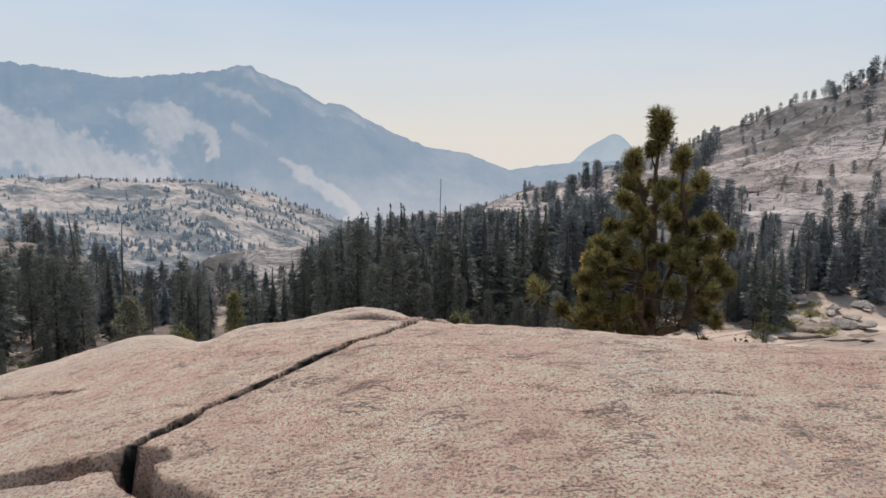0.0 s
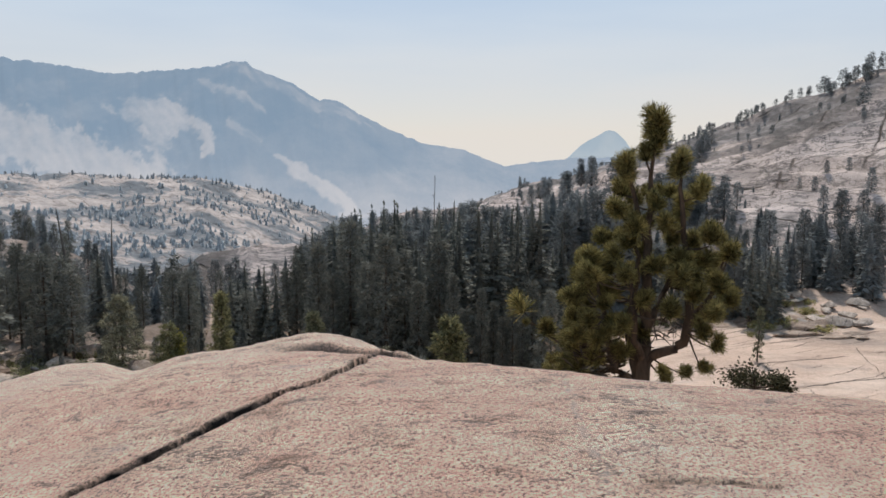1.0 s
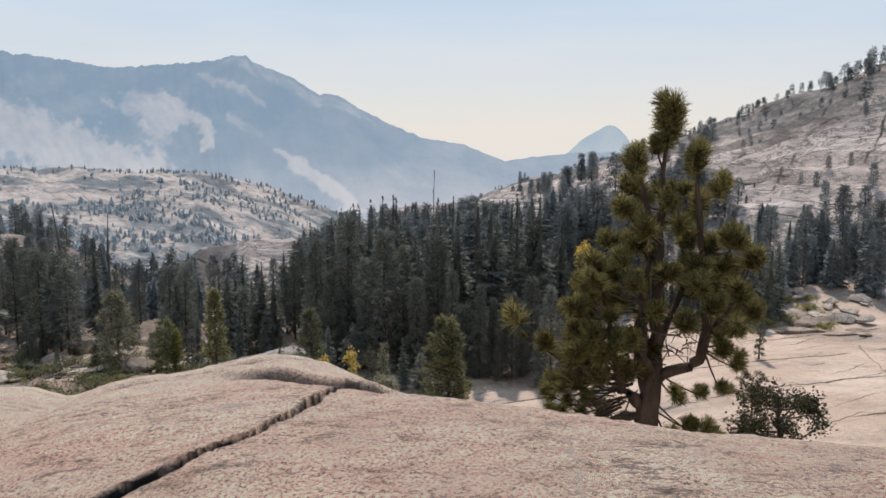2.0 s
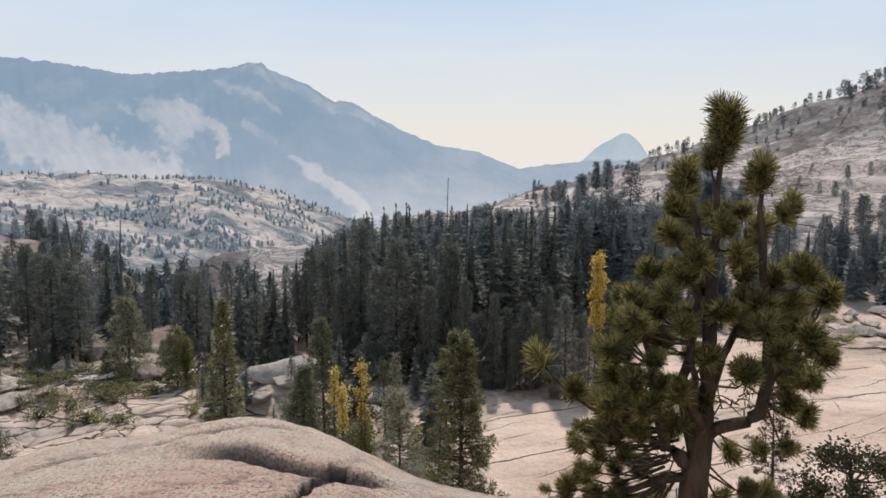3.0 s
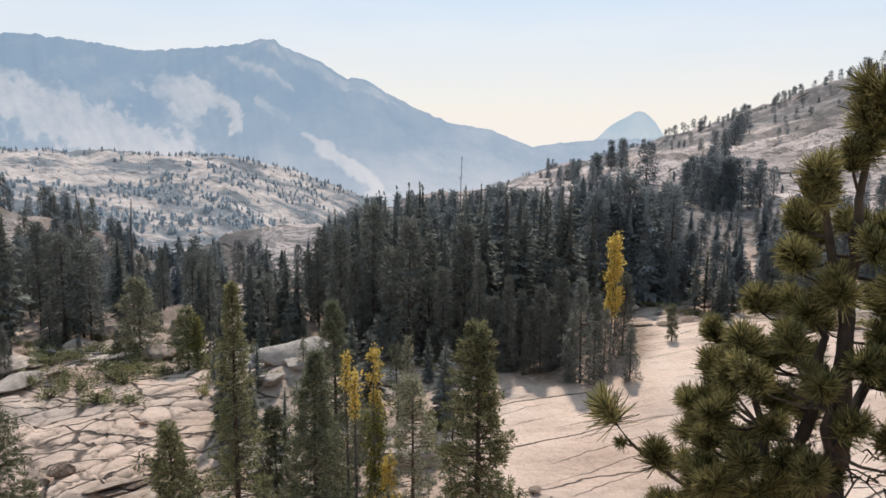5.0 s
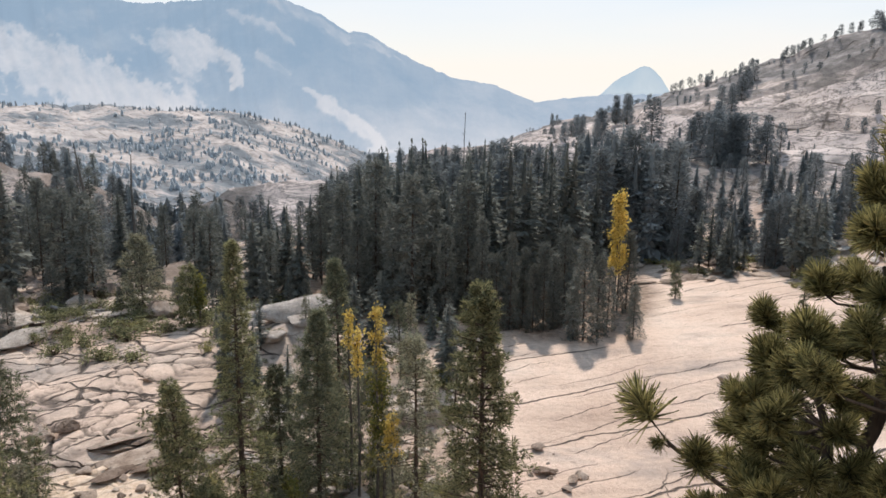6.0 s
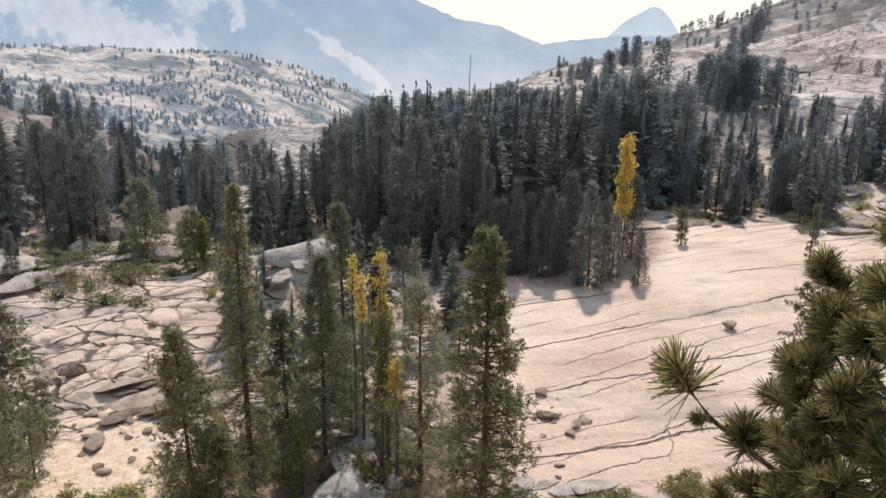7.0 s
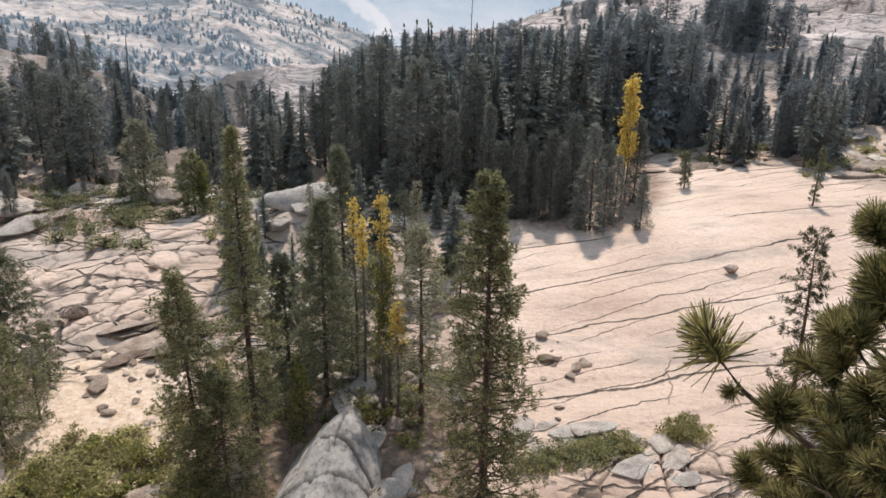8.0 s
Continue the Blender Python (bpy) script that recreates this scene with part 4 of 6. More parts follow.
SLOPE_FIRS = [tall_tree("forest_conifer", 70 + k, 17.0, (2.9, 3.4, 2.6)[k], FIR_LABEL, "conifer", M_RIDGE_HAZED, M_BARK, base=0.06,
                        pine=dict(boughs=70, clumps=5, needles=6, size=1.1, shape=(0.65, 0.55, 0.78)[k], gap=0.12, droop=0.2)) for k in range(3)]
LEDGE_PINES = [tall_tree("forest_conifer", 80 + k, 17.0, (2.5, 3.0, 2.2)[k], FIR_LABEL, "conifer", M_FIR, M_BARK, base=(0.12, 0.2, 0.1)[k],
                         pine=dict(boughs=66, clumps=5, needles=7, size=0.85, shape=(0.65, 0.55, 0.8)[k], gap=0.15)) for k in range(3)]
EDGE_FIRS = [tall_tree("forest_conifer", 110 + k, 17.0, (2.8, 3.2, 2.5)[k], FIR_LABEL, "conifer", M_FIR, M_BARK, base=0.02,
                       pine=dict(boughs=104, clumps=6, needles=9, size=0.68, shape=(0.7, 0.8, 0.6)[k], gap=0.05, droop=0.35)) for k in range(3)]
rnd = random.Random(7)
free, far_free, slope_free, ledge_free, edge_free = list(FIRS), list(FAR_FIRS), list(SLOPE_FIRS), list(LEDGE_PINES), list(EDGE_FIRS)


def put_fir(a, r, height, turn=None, wide=1.0, sparse=False):
    x, y = at_bearing(a, r)
    s = height / 17.0
    w = s * rnd.uniform(0.85, 1.25) * wide
    turn = rnd.uniform(0, 360) if turn is None else turn
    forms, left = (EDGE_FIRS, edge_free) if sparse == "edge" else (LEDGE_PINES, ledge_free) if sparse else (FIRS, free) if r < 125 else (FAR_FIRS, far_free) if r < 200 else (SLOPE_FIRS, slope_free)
    if left:
        return stand(left.pop(), x, y, None, w, turn, rnd.uniform(-1.5, 1.5), s)
    return planted(forms[rnd.randrange(len(forms))], x, y, w, turn, rnd.uniform(-1.5, 1.5), s)


FOREST_TOP = [(-16, -10.0), (-13, -8.6), (-11, -6.6), (-8, -5.3), (-4, -4.2), (0, -4.3), (5, -4.1), (8, -3.3), (11.5, -2.9), (14, -3.6)]
for k in range(250):
    a, q = rnd.uniform(-10.4, 12.2), rnd.random()
    r = 95 + 90 * q + 4 * max(-a - 6, 0)
    if a > 9.9 and r < 128:
        r = 128 + 50 * q
    x, y = at_bearing(a, r)
    top = EYE_Z + r * math.tan(radians(float(by_bearing(a, FOREST_TOP)))) - ground_height(x, y)
    put_fir(a, r, min(max(top * (0.50 + 0.53 * rnd.random() ** 0.8), 6), 23), None, 1.0 if r < 140 else 1.15)
# the stand's front edge, tree by tree
for a, r, h, wide in ((-9.4, 97, 16, 1.0), (-8.2, 93, 12, 1.0), (-6.9, 95, 19, 1.1), (-5.6, 92, 14, 0.9), (-4.1, 90, 17.5, 1.35), (-2.6, 93, 15, 1.0), (-1.5, 89, 12, 0.9), (0.2, 92, 17, 1.1), (1.3, 88, 13, 0.8),
                      (2.5, 87, 9, 1.0), (3.5, 86, 11.5, 0.8), (4.5, 88, 9.5, 1.0), (5.3, 85, 8, 0.8), (6.1, 86, 10.5, 0.9), (6.8, 88, 9, 1.0), (7.6, 90, 12, 0.9), (8.4, 84, 7, 1.1), (9.2, 83.5, 11.8, 1.25), (10.2, 85, 9.5, 0.9),
                      (10.9, 88, 7.5, 1.0), (12.9, 84.5, 6.2, 1.25), (12.2, 97, 10.5, 1.0)):
    put_fir(a, r, h, None, wide, "edge")["group"] = "forest stand"


# ---- conifers of the left wood, the right-hand band and the slope ----
def woods(n, a0, a1, r0, r1, tops, low, high, seed, group, least=0.7):
    rn = random.Random(seed)
    for k in range(n):
        a, r = rn.uniform(a0, a1), rn.uniform(r0, r1)
        x, y = at_bearing(a, r)
        room = EYE_Z + r * math.tan(radians(float(by_bearing(a, tops)))) - ground_height(x, y)
        c = put_fir(a, r, min(max(room * rn.uniform(least, 1.0), low), high), None, {"left wood": 1.0, "bench wood": 1.1, "slope wood": 1.3}[group], group == "left wood" and rn.random() < 0.5)
        c["group"] = group
        c.name = {"left wood": "ledge_conifer", "bench wood": "bench_conifer", "slope wood": "slope_conifer"}[group]
        c["label"] = {"left wood": "dark green conifer standing among granite ledges", "bench wood": "dark green conifer on the granite bench",
                      "slope wood": "dark conifer on the bare granite slope"}[group]


woods(54, -35, -22.0, 104, 150, [(-34, -5.6), (-30.5, -5.2), (-29, -7.2), (-27, -6.3), (-25.5, -8.0), (-24, -6.3), (-22, -8)], 5, 19, 21, "left wood", 0.45)
woods(44, -22.5, -9.6, 96, 175, [(-22.5, -8.2), (-19.5, -7.2), (-18, -7.9), (-15.5, -8.4), (-14, -8.8), (-12, -7.4), (-10, -6.4)], 4, 13, 22, "left wood", 0.45)
woods(60, -36, -24, 150, 222, [(-36, -3.0), (-31, -2.9), (-28, -3.6), (-24, -5.4)], 4, 10, 30, "left wood", 0.4)
woods(26, 12.2, 15.4, 126, 160, [(12, -4.2), (13.4, -3.2), (15.2, -3.6), (15.5, -5.5)], 8, 22, 23, "bench wood", 0.6)
woods(50, 15.4, 25.0, 117, 150, [(15, -7.6), (17.5, -6.6), (20, -7.4), (22.5, -6.0), (25, -6.2), (30, -5.0)], 4, 14, 24, "bench wood", 0.4)
woods(26, 15.6, 22.0, 208, 232, [(15.4, -2.2), (17.5, -0.9), (18.5, -1.8), (20, -0.8), (21.9, -1.6)], 7, 20, 25, "slope wood", 0.55)
woods(42, 15.5, 31, 152, 205, [(15, -5.2), (22, -4.2), (31, -2.6)], 5, 15, 28, "bench wood", 0.4)
woods(9, 23.0, 30, 212, 250, [(23, -3.2), (27, -2.2), (30, -1.0)], 4, 10, 26, "slope wood", 0.5)
woods(24, 5.5, 13.4, 230, 330, [(5, -3.1), (9, -1.9), (10.2, -0.8), (11, -0.6), (13.4, -0.4)], 4, 15, 27, "slope wood", 0.5)

woods(34, 22.5, 31, 150, 186, [(22, -5.6), (26, -4.8), (31, -3.8)], 5, 14, 32, "bench wood", 0.5)

# a wooded gully that climbs the right slope
rn = random.Random(29)
for k in range(16):
    q = (k + rn.random()) / 16
    c = put_fir(17.0 + 2.6 * q + rn.gauss(0, 0.35), 235 + 105 * q, rn.uniform(5, 10), None, 1.5)
    c["group"], c["label"], c.name = "slope wood", "dark conifer in a cleft of the granite slope", "slope_conifer"

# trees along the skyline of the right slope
RIDGE = [tall_tree("ridge_tree", 90 + k, 8.0, (1.9, 2.3, 1.6, 2.0)[k], "small wind-shaped conifer on the granite skyline", "conifer", M_RIDGE_HAZED, M_BARK, base=(0.08, 0.15, 0.05, 0.2)[k],
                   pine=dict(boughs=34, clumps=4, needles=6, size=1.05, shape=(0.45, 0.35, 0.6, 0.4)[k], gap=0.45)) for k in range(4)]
rn = random.Random(31)
spare = list(RIDGE)
for k in range(150):
    a = (2.5, 4.6, 6.4, 8.3, 10.1, 11.6, 12.6, 14.8, 16.7, 18.2, 19.4, 21.3, 22.6, 24.0, 25.4, 26.6, 27.6, 28.6, 29.7)[rn.randrange(19)] + rn.gauss(0, 0.45)
    r = float(by_bearing(a, [(-10, 470), (0, 450), (15, 385), (27, 340), (60, 300)])) - rn.uniform(-2, 12) - (rn.uniform(0, 60) if rn.random() < 0.25 else 0)
    h = rn.uniform(1.4, 4.8) * (1.6 if a > 26.3 else 1.0)
    x, y = at_bearing(a, r)
    t = stand(spare.pop(), x, y, None, h / 8 * rn.uniform(0.8, 1.2), rn.uniform(0, 360), rn.uniform(-4, 4), h / 8) if spare else planted(RIDGE[rn.randrange(4)], x, y, h / 8 * rn.uniform(0.8, 1.2), rn.uniform(0, 360), rn.uniform(-4, 4), h / 8)
    t["group"] = "skyline trees"


def scattered_trees(name, label, n, a0, a1, r0, r1, low, high, mat, seed, thin, forms=6, whorls=2, arms=2, levels=3, sides=5, wide=0.24, core=0.75):
    """Far woods: many small spires on the hillside, as one object."""
    rn = np.random.default_rng(seed)
    made = [fir_crown(seed + k, 1.0, wide + 0.05 * (k % 3), whorls, arms, 0.03, 0.32 + 0.1 * (k % 4), 0.1, core, 0.25, levels, sides) for k in range(forms)]
    a, r = rn.uniform(a0, a1, n * 5), np.exp(rn.uniform(math.log(r0), math.log(r1), n * 5))
    x, y = CX + r * np.sin(np.radians(a)), CY + r * np.cos(np.radians(a))
    keep = np.flatnonzero(fbm(x * 0.012, y * 0.012, 4, 61) + 0.12 * rn.uniform(-1, 1, n * 5) + (0.25 * (600 - r) / 300 - 0.010 * (a + 14) if r1 > 800 and r0 < 800 else 0) > thin)[:n]
    z = terrain(x[keep], y[keep])[0]
    vs, fs, base = [], [], 0
    for k, i in enumerate(keep):
        v, f = made[k % forms]
        h, c, s = rn.uniform(low, high), math.cos(k * 1.7), math.sin(k * 1.7)
        w = np.stack([(v[:, 0] * c - v[:, 1] * s) * h + x[i], (v[:, 0] * s + v[:, 1] * c) * h + y[i], v[:, 2] * h + z[k] - 0.2], 1)
        vs.append(w)
        fs.append(f + base)
        base += len(v)
    tagged(new(name, array_mesh(name, np.concatenate(vs), np.concatenate(fs), mat)), label, "trees", kind="stuff")


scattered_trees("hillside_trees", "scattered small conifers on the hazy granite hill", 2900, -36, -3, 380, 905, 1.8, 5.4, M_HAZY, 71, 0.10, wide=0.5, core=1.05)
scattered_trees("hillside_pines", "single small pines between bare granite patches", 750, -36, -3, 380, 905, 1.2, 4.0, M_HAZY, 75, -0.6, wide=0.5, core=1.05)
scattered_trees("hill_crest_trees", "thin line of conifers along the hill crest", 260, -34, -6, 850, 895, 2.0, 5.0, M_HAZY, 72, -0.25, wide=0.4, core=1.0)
scattered_trees("slope_saplings", "low scattered pines and brush on the granite slope", 130, 3, 31, 150, 340, 1.2, 3.2, M_RIDGE_HAZED, 73, 0.08, 6, 8, 5, 6, 8)
scattered_trees("ledge_trees", "conifers scattered on the ledges below the hill", 240, -36, -20, 140, 340, 3.0, 8.0, M_RIDGE_HAZED, 74, -0.12, 6, 12, 5, 8, 8)


# ---- mid-distance trees in the gully ----
def mid_tree(seed, a, r, height, radius, label, mat=None, name="lodgepole_pine", base=0.1, bend=0.3, **kw):
    x, y = at_bearing(a, r)
    opts = dict(boughs=200, clumps=7, needles=22, size=0.26, shape=0.65, gap=0.15)
    radius *= 1.6
    opts.update(kw)
    return stand(tall_tree(name, seed, height, radius, label, "pine", mat or M_PINE_MID, M_BARK, base=base, bend=bend, pine=opts), x, y)


mid_tree(201, 1.8, 26.2, 21.3, 2.2, "tall slender pine with olive needles and bare trunk", boughs=340, clumps=9, needles=24, size=0.21, shape=0.74, gap=0.2, bend=0.1)
mid_tree(202, -11.6, 48, 14.6, 2.5, "dense dark olive conifer beside yellow aspens", M_FIR_NEAR, "fir", boughs=260, clumps=8, needles=20, shape=0.85, gap=0.1)
mid_tree(203, -9.8, 60, 15.5, 2.4, "dark green conifer behind the aspens", M_FIR_NEAR, "fir", boughs=180, shape=0.85, needles=16, size=0.34)
mid_tree(204, -3.7, 45, 14.3, 1.75, "slim olive pine with thin crown", M_PINE_GREY, boughs=170, clumps=6, shape=0.6, gap=0.3)
mid_tree(205, -17.6, 44, 20.6, 2.0, "very tall slim pine with thin top", boughs=270, clumps=6, shape=1.0, gap=0.25)
mid_tree(206, -22.2, 40, 14.0, 1.75, "bushy olive pine on the gully slope", boughs=220, clumps=6, shape=0.7, gap=0.2)
mid_tree(207, -34.2, 57, 12.0, 2.9, "dense green pine at the edge of the slabs", M_FIR_NEAR, "fir", boughs=260, shape=0.75, gap=0.05)
mid_tree(208, -35.6, 50, 9.0, 2.6, "bushy green pine beside sandy ground", shape=0.6)
mid_tree(209, -23.8, 94, 9.6, 2.5, "light green young pine by the slabs", M_PINE_GREY, boughs=110, shape=0.7, size=0.42, needles=14)
mid_tree(210, -20.6, 86, 7.0, 1.5, "small pale olive pine on the slabs", M_PINE_MID, boughs=80, size=0.38, needles=14)
mid_tree(211, -31.9, 57, 4.6, 0.6, "spindly small pine with few needles", boughs=40, clumps=3, gap=0.6)
mid_tree(212, 15.7, 103, 5.0, 0.5, "small slender pine on the open slab", M_FIR_NEAR, boughs=50, size=0.34, needles=7)
mid_tree(213, -14.5, 52, 9.5, 1.7, "dark green conifer in the gully", M_FIR_NEAR, "fir", boughs=140)
mid_tree(214, -20.2, 38, 8.6, 1.9, "young green pine in the gully", boughs=150, shape=0.6)
mid_tree(216, 24.3, 97, 7.0, 0.36, "thin small pine on the open slab", M_FIR_NEAR, boughs=46, clumps=3, size=0.3, gap=0.5)
mid_tree(217, -7.2, 53, 9.0, 1.6, "grey-green pine behind the aspens", M_PINE_GREY, boughs=130, shape=0.5, gap=0.3)


def aspen(seed, a, r, height, radius, label, mat, leaf, count, twin=False, low=0.35, under=None, split=0.72):
    """A slender aspen: pale stem, upright branches, many small round leaves."""
    rn = random.Random(seed)
    rg = np.random.default_rng(seed)
    x, y = at_bearing(a, r)
    tree = tagged(new("aspen"), label, "aspen")
    limbs, tips = [], []
    for k in range(2 if twin else 1):
        o = Vector((0.5 * k, 0.2 * k, -0.4))
        top = Vector((0.2 * k, rn.uniform(-0.3, 0.3), height * (1 - 0.14 * k)))
        limbs.append(([o, o.lerp(top, 0.4) + Vector((0.1, 0, 0)), o.lerp(top, 0.75), top], [0.13, 0.10, 0.06, 0.015]))
        for b in range(36):
            s = rn.uniform(low, 0.98)
            p0 = o.lerp(top, s)
            az, ln = rn.uniform(0, 6.28), radius * (0.35 + 1.0 * (1 - s)) * rn.uniform(0.5, 1.1)
            p1 = p0 + Vector((math.cos(az) * ln, math.sin(az) * ln, ln * rn.uniform(0.5, 1.3)))
            limbs.append(([p0, p0.lerp(p1, 0.5) + Vector((0, 0, -0.08)), p1], [0.03, 0.02, 0.006]))
            tips.append((p0, p1))
    trunk = new("trunk", tube_mesh("trunk", limbs, M_BARK_GREY, 5))
    trunk.parent = tree
    knots = [p0.lerp(p1, rn.uniform(0.35, 1.05)) for p0, p1 in tips for _ in range(5)]
    leaves = {"crown": [], "lower_crown": []}
    for k in range(count):
        q = knots[rn.randrange(len(knots))]
        q = (q.x + rn.gauss(0, leaf), q.y + rn.gauss(0, leaf), q.z + rn.gauss(0, 1.3 * leaf))
        leaves["lower_crown" if under is not None and q[2] < height * split + rn.gauss(0, 0.5) else "crown"].append(q)
    for key, p in leaves.items():
        if p:
            v, f = sprays(rg, np.array(p), rg.normal(size=(len(p), 3)) + np.array([0, 0, -0.4]), leaf, leaf * 0.45)
            crown = new(key, array_mesh(key, v, f, mat if key == "crown" else under))
            crown.parent = tree
            if key == "lower_crown":
                crown["label"] = "green leaves not yet turned"
    return stand(tree, x, y)


aspen(301, -6.9, 46.5, 15.6, 0.95, "slender aspen turning yellow from the top", M_GOLD, 0.17, 3000, True, 0.3, M_YELLOWGREEN, 0.74)
aspen(302, -8.4, 48.5, 13.0, 0.55, "slender yellow aspen beside dark pines", M_GOLD, 0.17, 560, False, 0.74)
aspen(303, -9.0, 49.5, 14.2, 0.45, "small yellow aspen beside the dark fir", M_GOLD, 0.17, 320, False, 0.8)
aspen(304, 11.3, 96, 16.6, 1.3, "bright gold autumn aspen against dark forest", M_GOLD, 0.26, 3600, True, 0.35)
aspen(305, -5.7, 45, 8.6, 1.0, "orange-yellow aspen sapling in the gully", M_GOLD, 0.17, 700, False, 0.62)
aspen(306, -13.6, 44, 5.0, 1.0, "small yellow-green aspen bush", M_YELLOWGREEN, 0.18, 900, False, 0.3)
aspen(307, -20.0, 86, 6.0, 0.9, "small pale yellow aspen by the slabs", M_YELLOWGREEN, 0.26, 800, False, 0.3)


def snag(seed, a, r, height, lean, turn, label, girth=1.0):
    """A dead standing trunk with broken stubs."""
    rn = random.Random(seed)
    x, y = at_bearing(a, r)
    limbs = [([(0, 0, -0.5), (0.1, 0, height * 0.4), (0.0, 0.1, height * 0.75), (0.15, 0, height)], [0.26 * girth, 0.2 * girth, 0.13 * girth, 0.04])]
    for k in range(18):
        h = height * rn.uniform(0.3, 0.98)
        az, ln = rn.uniform(0, 6.28), rn.uniform(0.3, 1.3) * (1.2 - h / height)
        limbs.append(([(0, 0, h), (math.cos(az) * ln, math.sin(az) * ln, h + rn.uniform(-0.2, 0.4))], [0.05, 0.015]))
    me = tube_mesh("dead_tree", limbs, M_BARK_GREY, 6)
    ob = tagged(new("dead_tree", me), label, "dead tree")
    ob.matrix_basis = pose(x, y, ground_height(x, y), 0, lean, turn)


snag(401, -26.1, 111, 20.5, -8.3, 0, "leaning dead tree trunk with broken branches", 1.35)
snag(402, -24.1, 112, 18.5, 1, 40, "upright dead grey tree among conifers")
snag(403, -0.3, 150, 21, 0.5, 10, "bare dead tree top above the forest", 0.55)
snag(404, -29.0, 118, 14, 5, 80, "thin dead tree among dark conifers")


# ---- stones and shrubs ----
def stone_mesh(seed, flat=0.6, cuts=4, fine=4, mat=M_STONE):
    """A broken, rounded block of granite about 1 m across."""
    rn = random.Random(seed)
    bm = bmesh.new()
    bmesh.ops.create_icosphere(bm, subdivisions=fine, radius=0.5)
    planes = [Vector((rn.gauss(0, 1), rn.gauss(0, 1), rn.gauss(0, 0.7))).normalized() for _ in range(cuts + 5)]
    for v in bm.verts:
        d = v.co.normalized()
        reach = min([0.62] + [rn_ / max(d.dot(p), 0.05) for p, rn_ in zip(planes, [0.27 + 0.035 * (k % 4) for k in range(len(planes))])])
        n = noise.fractal(d * 2.2 + Vector((seed, 0, 0)), 1.0, 2.0, 4)
        v.co = d * reach * (1 + 0.08 * n + 0.035 * noise.fractal(d * 6.5 + Vector((0, seed, 0)), 1.0, 2.0, 3))
        v.co.z *= flat
    for f in bm.faces:
        f.smooth = fine > 3
    me = bpy.data.meshes.new("boulder")
    bm.to_mesh(me)
    bm.free()
    me.materials.append(mat)
    return me


STONES = [stone_mesh(11 * k + 3, 0.5 + 0.08 * (k % 4), 3 + k % 3) for k in range(7)]
SMALL_STONES = [stone_mesh(11 * k + 3, 0.5 + 0.08 * (k % 4), 3 + k % 3, 3) for k in range(7)]
PALE_STONES = [stone_mesh(11 * k + 3, 0.5 + 0.08 * (k % 4), 3 + k % 3, 4, M_STONE_PALE) for k in range(7)]


def boulder(a, r, sx, sy, sz, turn=0, tilt=0, form=0, label="weathered granite boulder lying on the slab", sink=0.3, lift=0.0):
    x, y = at_bearing(a, r)
    ob = tagged(new("boulder", (PALE_STONES if "gully" in label or "large" in label or "big" in label else STONES if max(sx, sy) > 4.5 else SMALL_STONES)[form % 7]), label, "boulder", "valley boulders")
    ob.matrix_basis = pose(x, y, ground_height(x, y) + sz * (0.35 - sink) + lift, tilt, 0, turn) @ Matrix.Diagonal((sx, sy, sz, 1))


boulder(19.8, 74, 1.5, 1.3, 1.5, 20, 0, 0, "lone dark boulder resting on the open slab", 0.1)
boulder(6.75, 54.5, 2.0, 1.3, 1.2, 10, 0, 1, "flat dark boulder on the pale slab", 0.1)
boulder(9.0, 53.6, 1.4, 0.9, 0.9, 50, 5, 2, "tan broken boulder on the pale slab", 0.1)
boulder(9.7, 54.4, 1.3, 1.0, 0.8, 80, 0, 3, "tan broken boulder on the pale slab", 0.1)
boulder(8.7, 52.2, 1.3, 0.8, 0.7, 120, 0, 4, "tan broken boulder on the pale slab", 0.1)
boulder(6.0, 58.5, 1.3, 1.2, 1.0, 30, 0, 5, "grey boulder beside the slender pine", 0.1)
boulder(-29.6, 66.0, 2.6, 2.0, 2.2, 30, 0, 2, "pale rounded boulder resting on jointed slab", 0.12)
boulder(-31.3, 67, 2.6, 2.2, 2.0, 80, 0, 3, "rounded granite block beside the slab", 0.2)
boulder(-23.9, 72.5, 1.2, 1.1, 1.1, 0, 0, 1, "small dark boulder on jointed slab", 0.1)
boulder(-28.8, 59.5, 1.8, 1.1, 1.3, 10, 10, 4, "dark boulder at the sand's edge", 0.15)
boulder(-29.0, 54.5, 3.0, 1.4, 1.1, 100, 0, 5, "low flat boulder in the sand", 0.15)
boulder(-19.8, 56, 1.9, 1.5, 1.5, 40, 0, 0, "pale boulder among the gully pines", 0.1)
boulder(-33.2, 96, 7.0, 4.0, 3.6, 15, 0, 6, "large overhanging granite block by the wood", 0.1)
boulder(-31.8, 90, 8.0, 4.0, 2.2, 60, 6, 2, "large tilted granite block by the wood", 0.2)
boulder(-34.5, 100, 9.0, 5.0, 4.5, 5, 0, 3, "large granite ledge block under conifers", 0.1)
boulder(-6.6, 37.2, 4.4, 1.8, 1.9, 20, 10, 4, "broken granite slab leaning in the gully", 0.2)
boulder(-5.5, 38.6, 3.4, 1.7, 1.6, 70, 0, 2, "pale granite block in the gully", 0.2)
boulder(-26.0, 40, 3.6, 2.0, 1.6, 30, 0, 0, "pale granite block in the brush", 0.2)
boulder(-12.9, 82, 9.5, 6.0, 6.5, 20, 0, 5, "large grey rounded granite outcrop between trees", 0.25)
boulder(-15.8, 86, 9.0, 6.0, 5.0, 70, 0, 1, "large pale rounded granite outcrop between trees", 0.25)
boulder(18.0, 115, 2.0, 1.6, 1.2, 0, 0, 2, "flat stone on the upper slab", 0.1)
rn = random.Random(78)
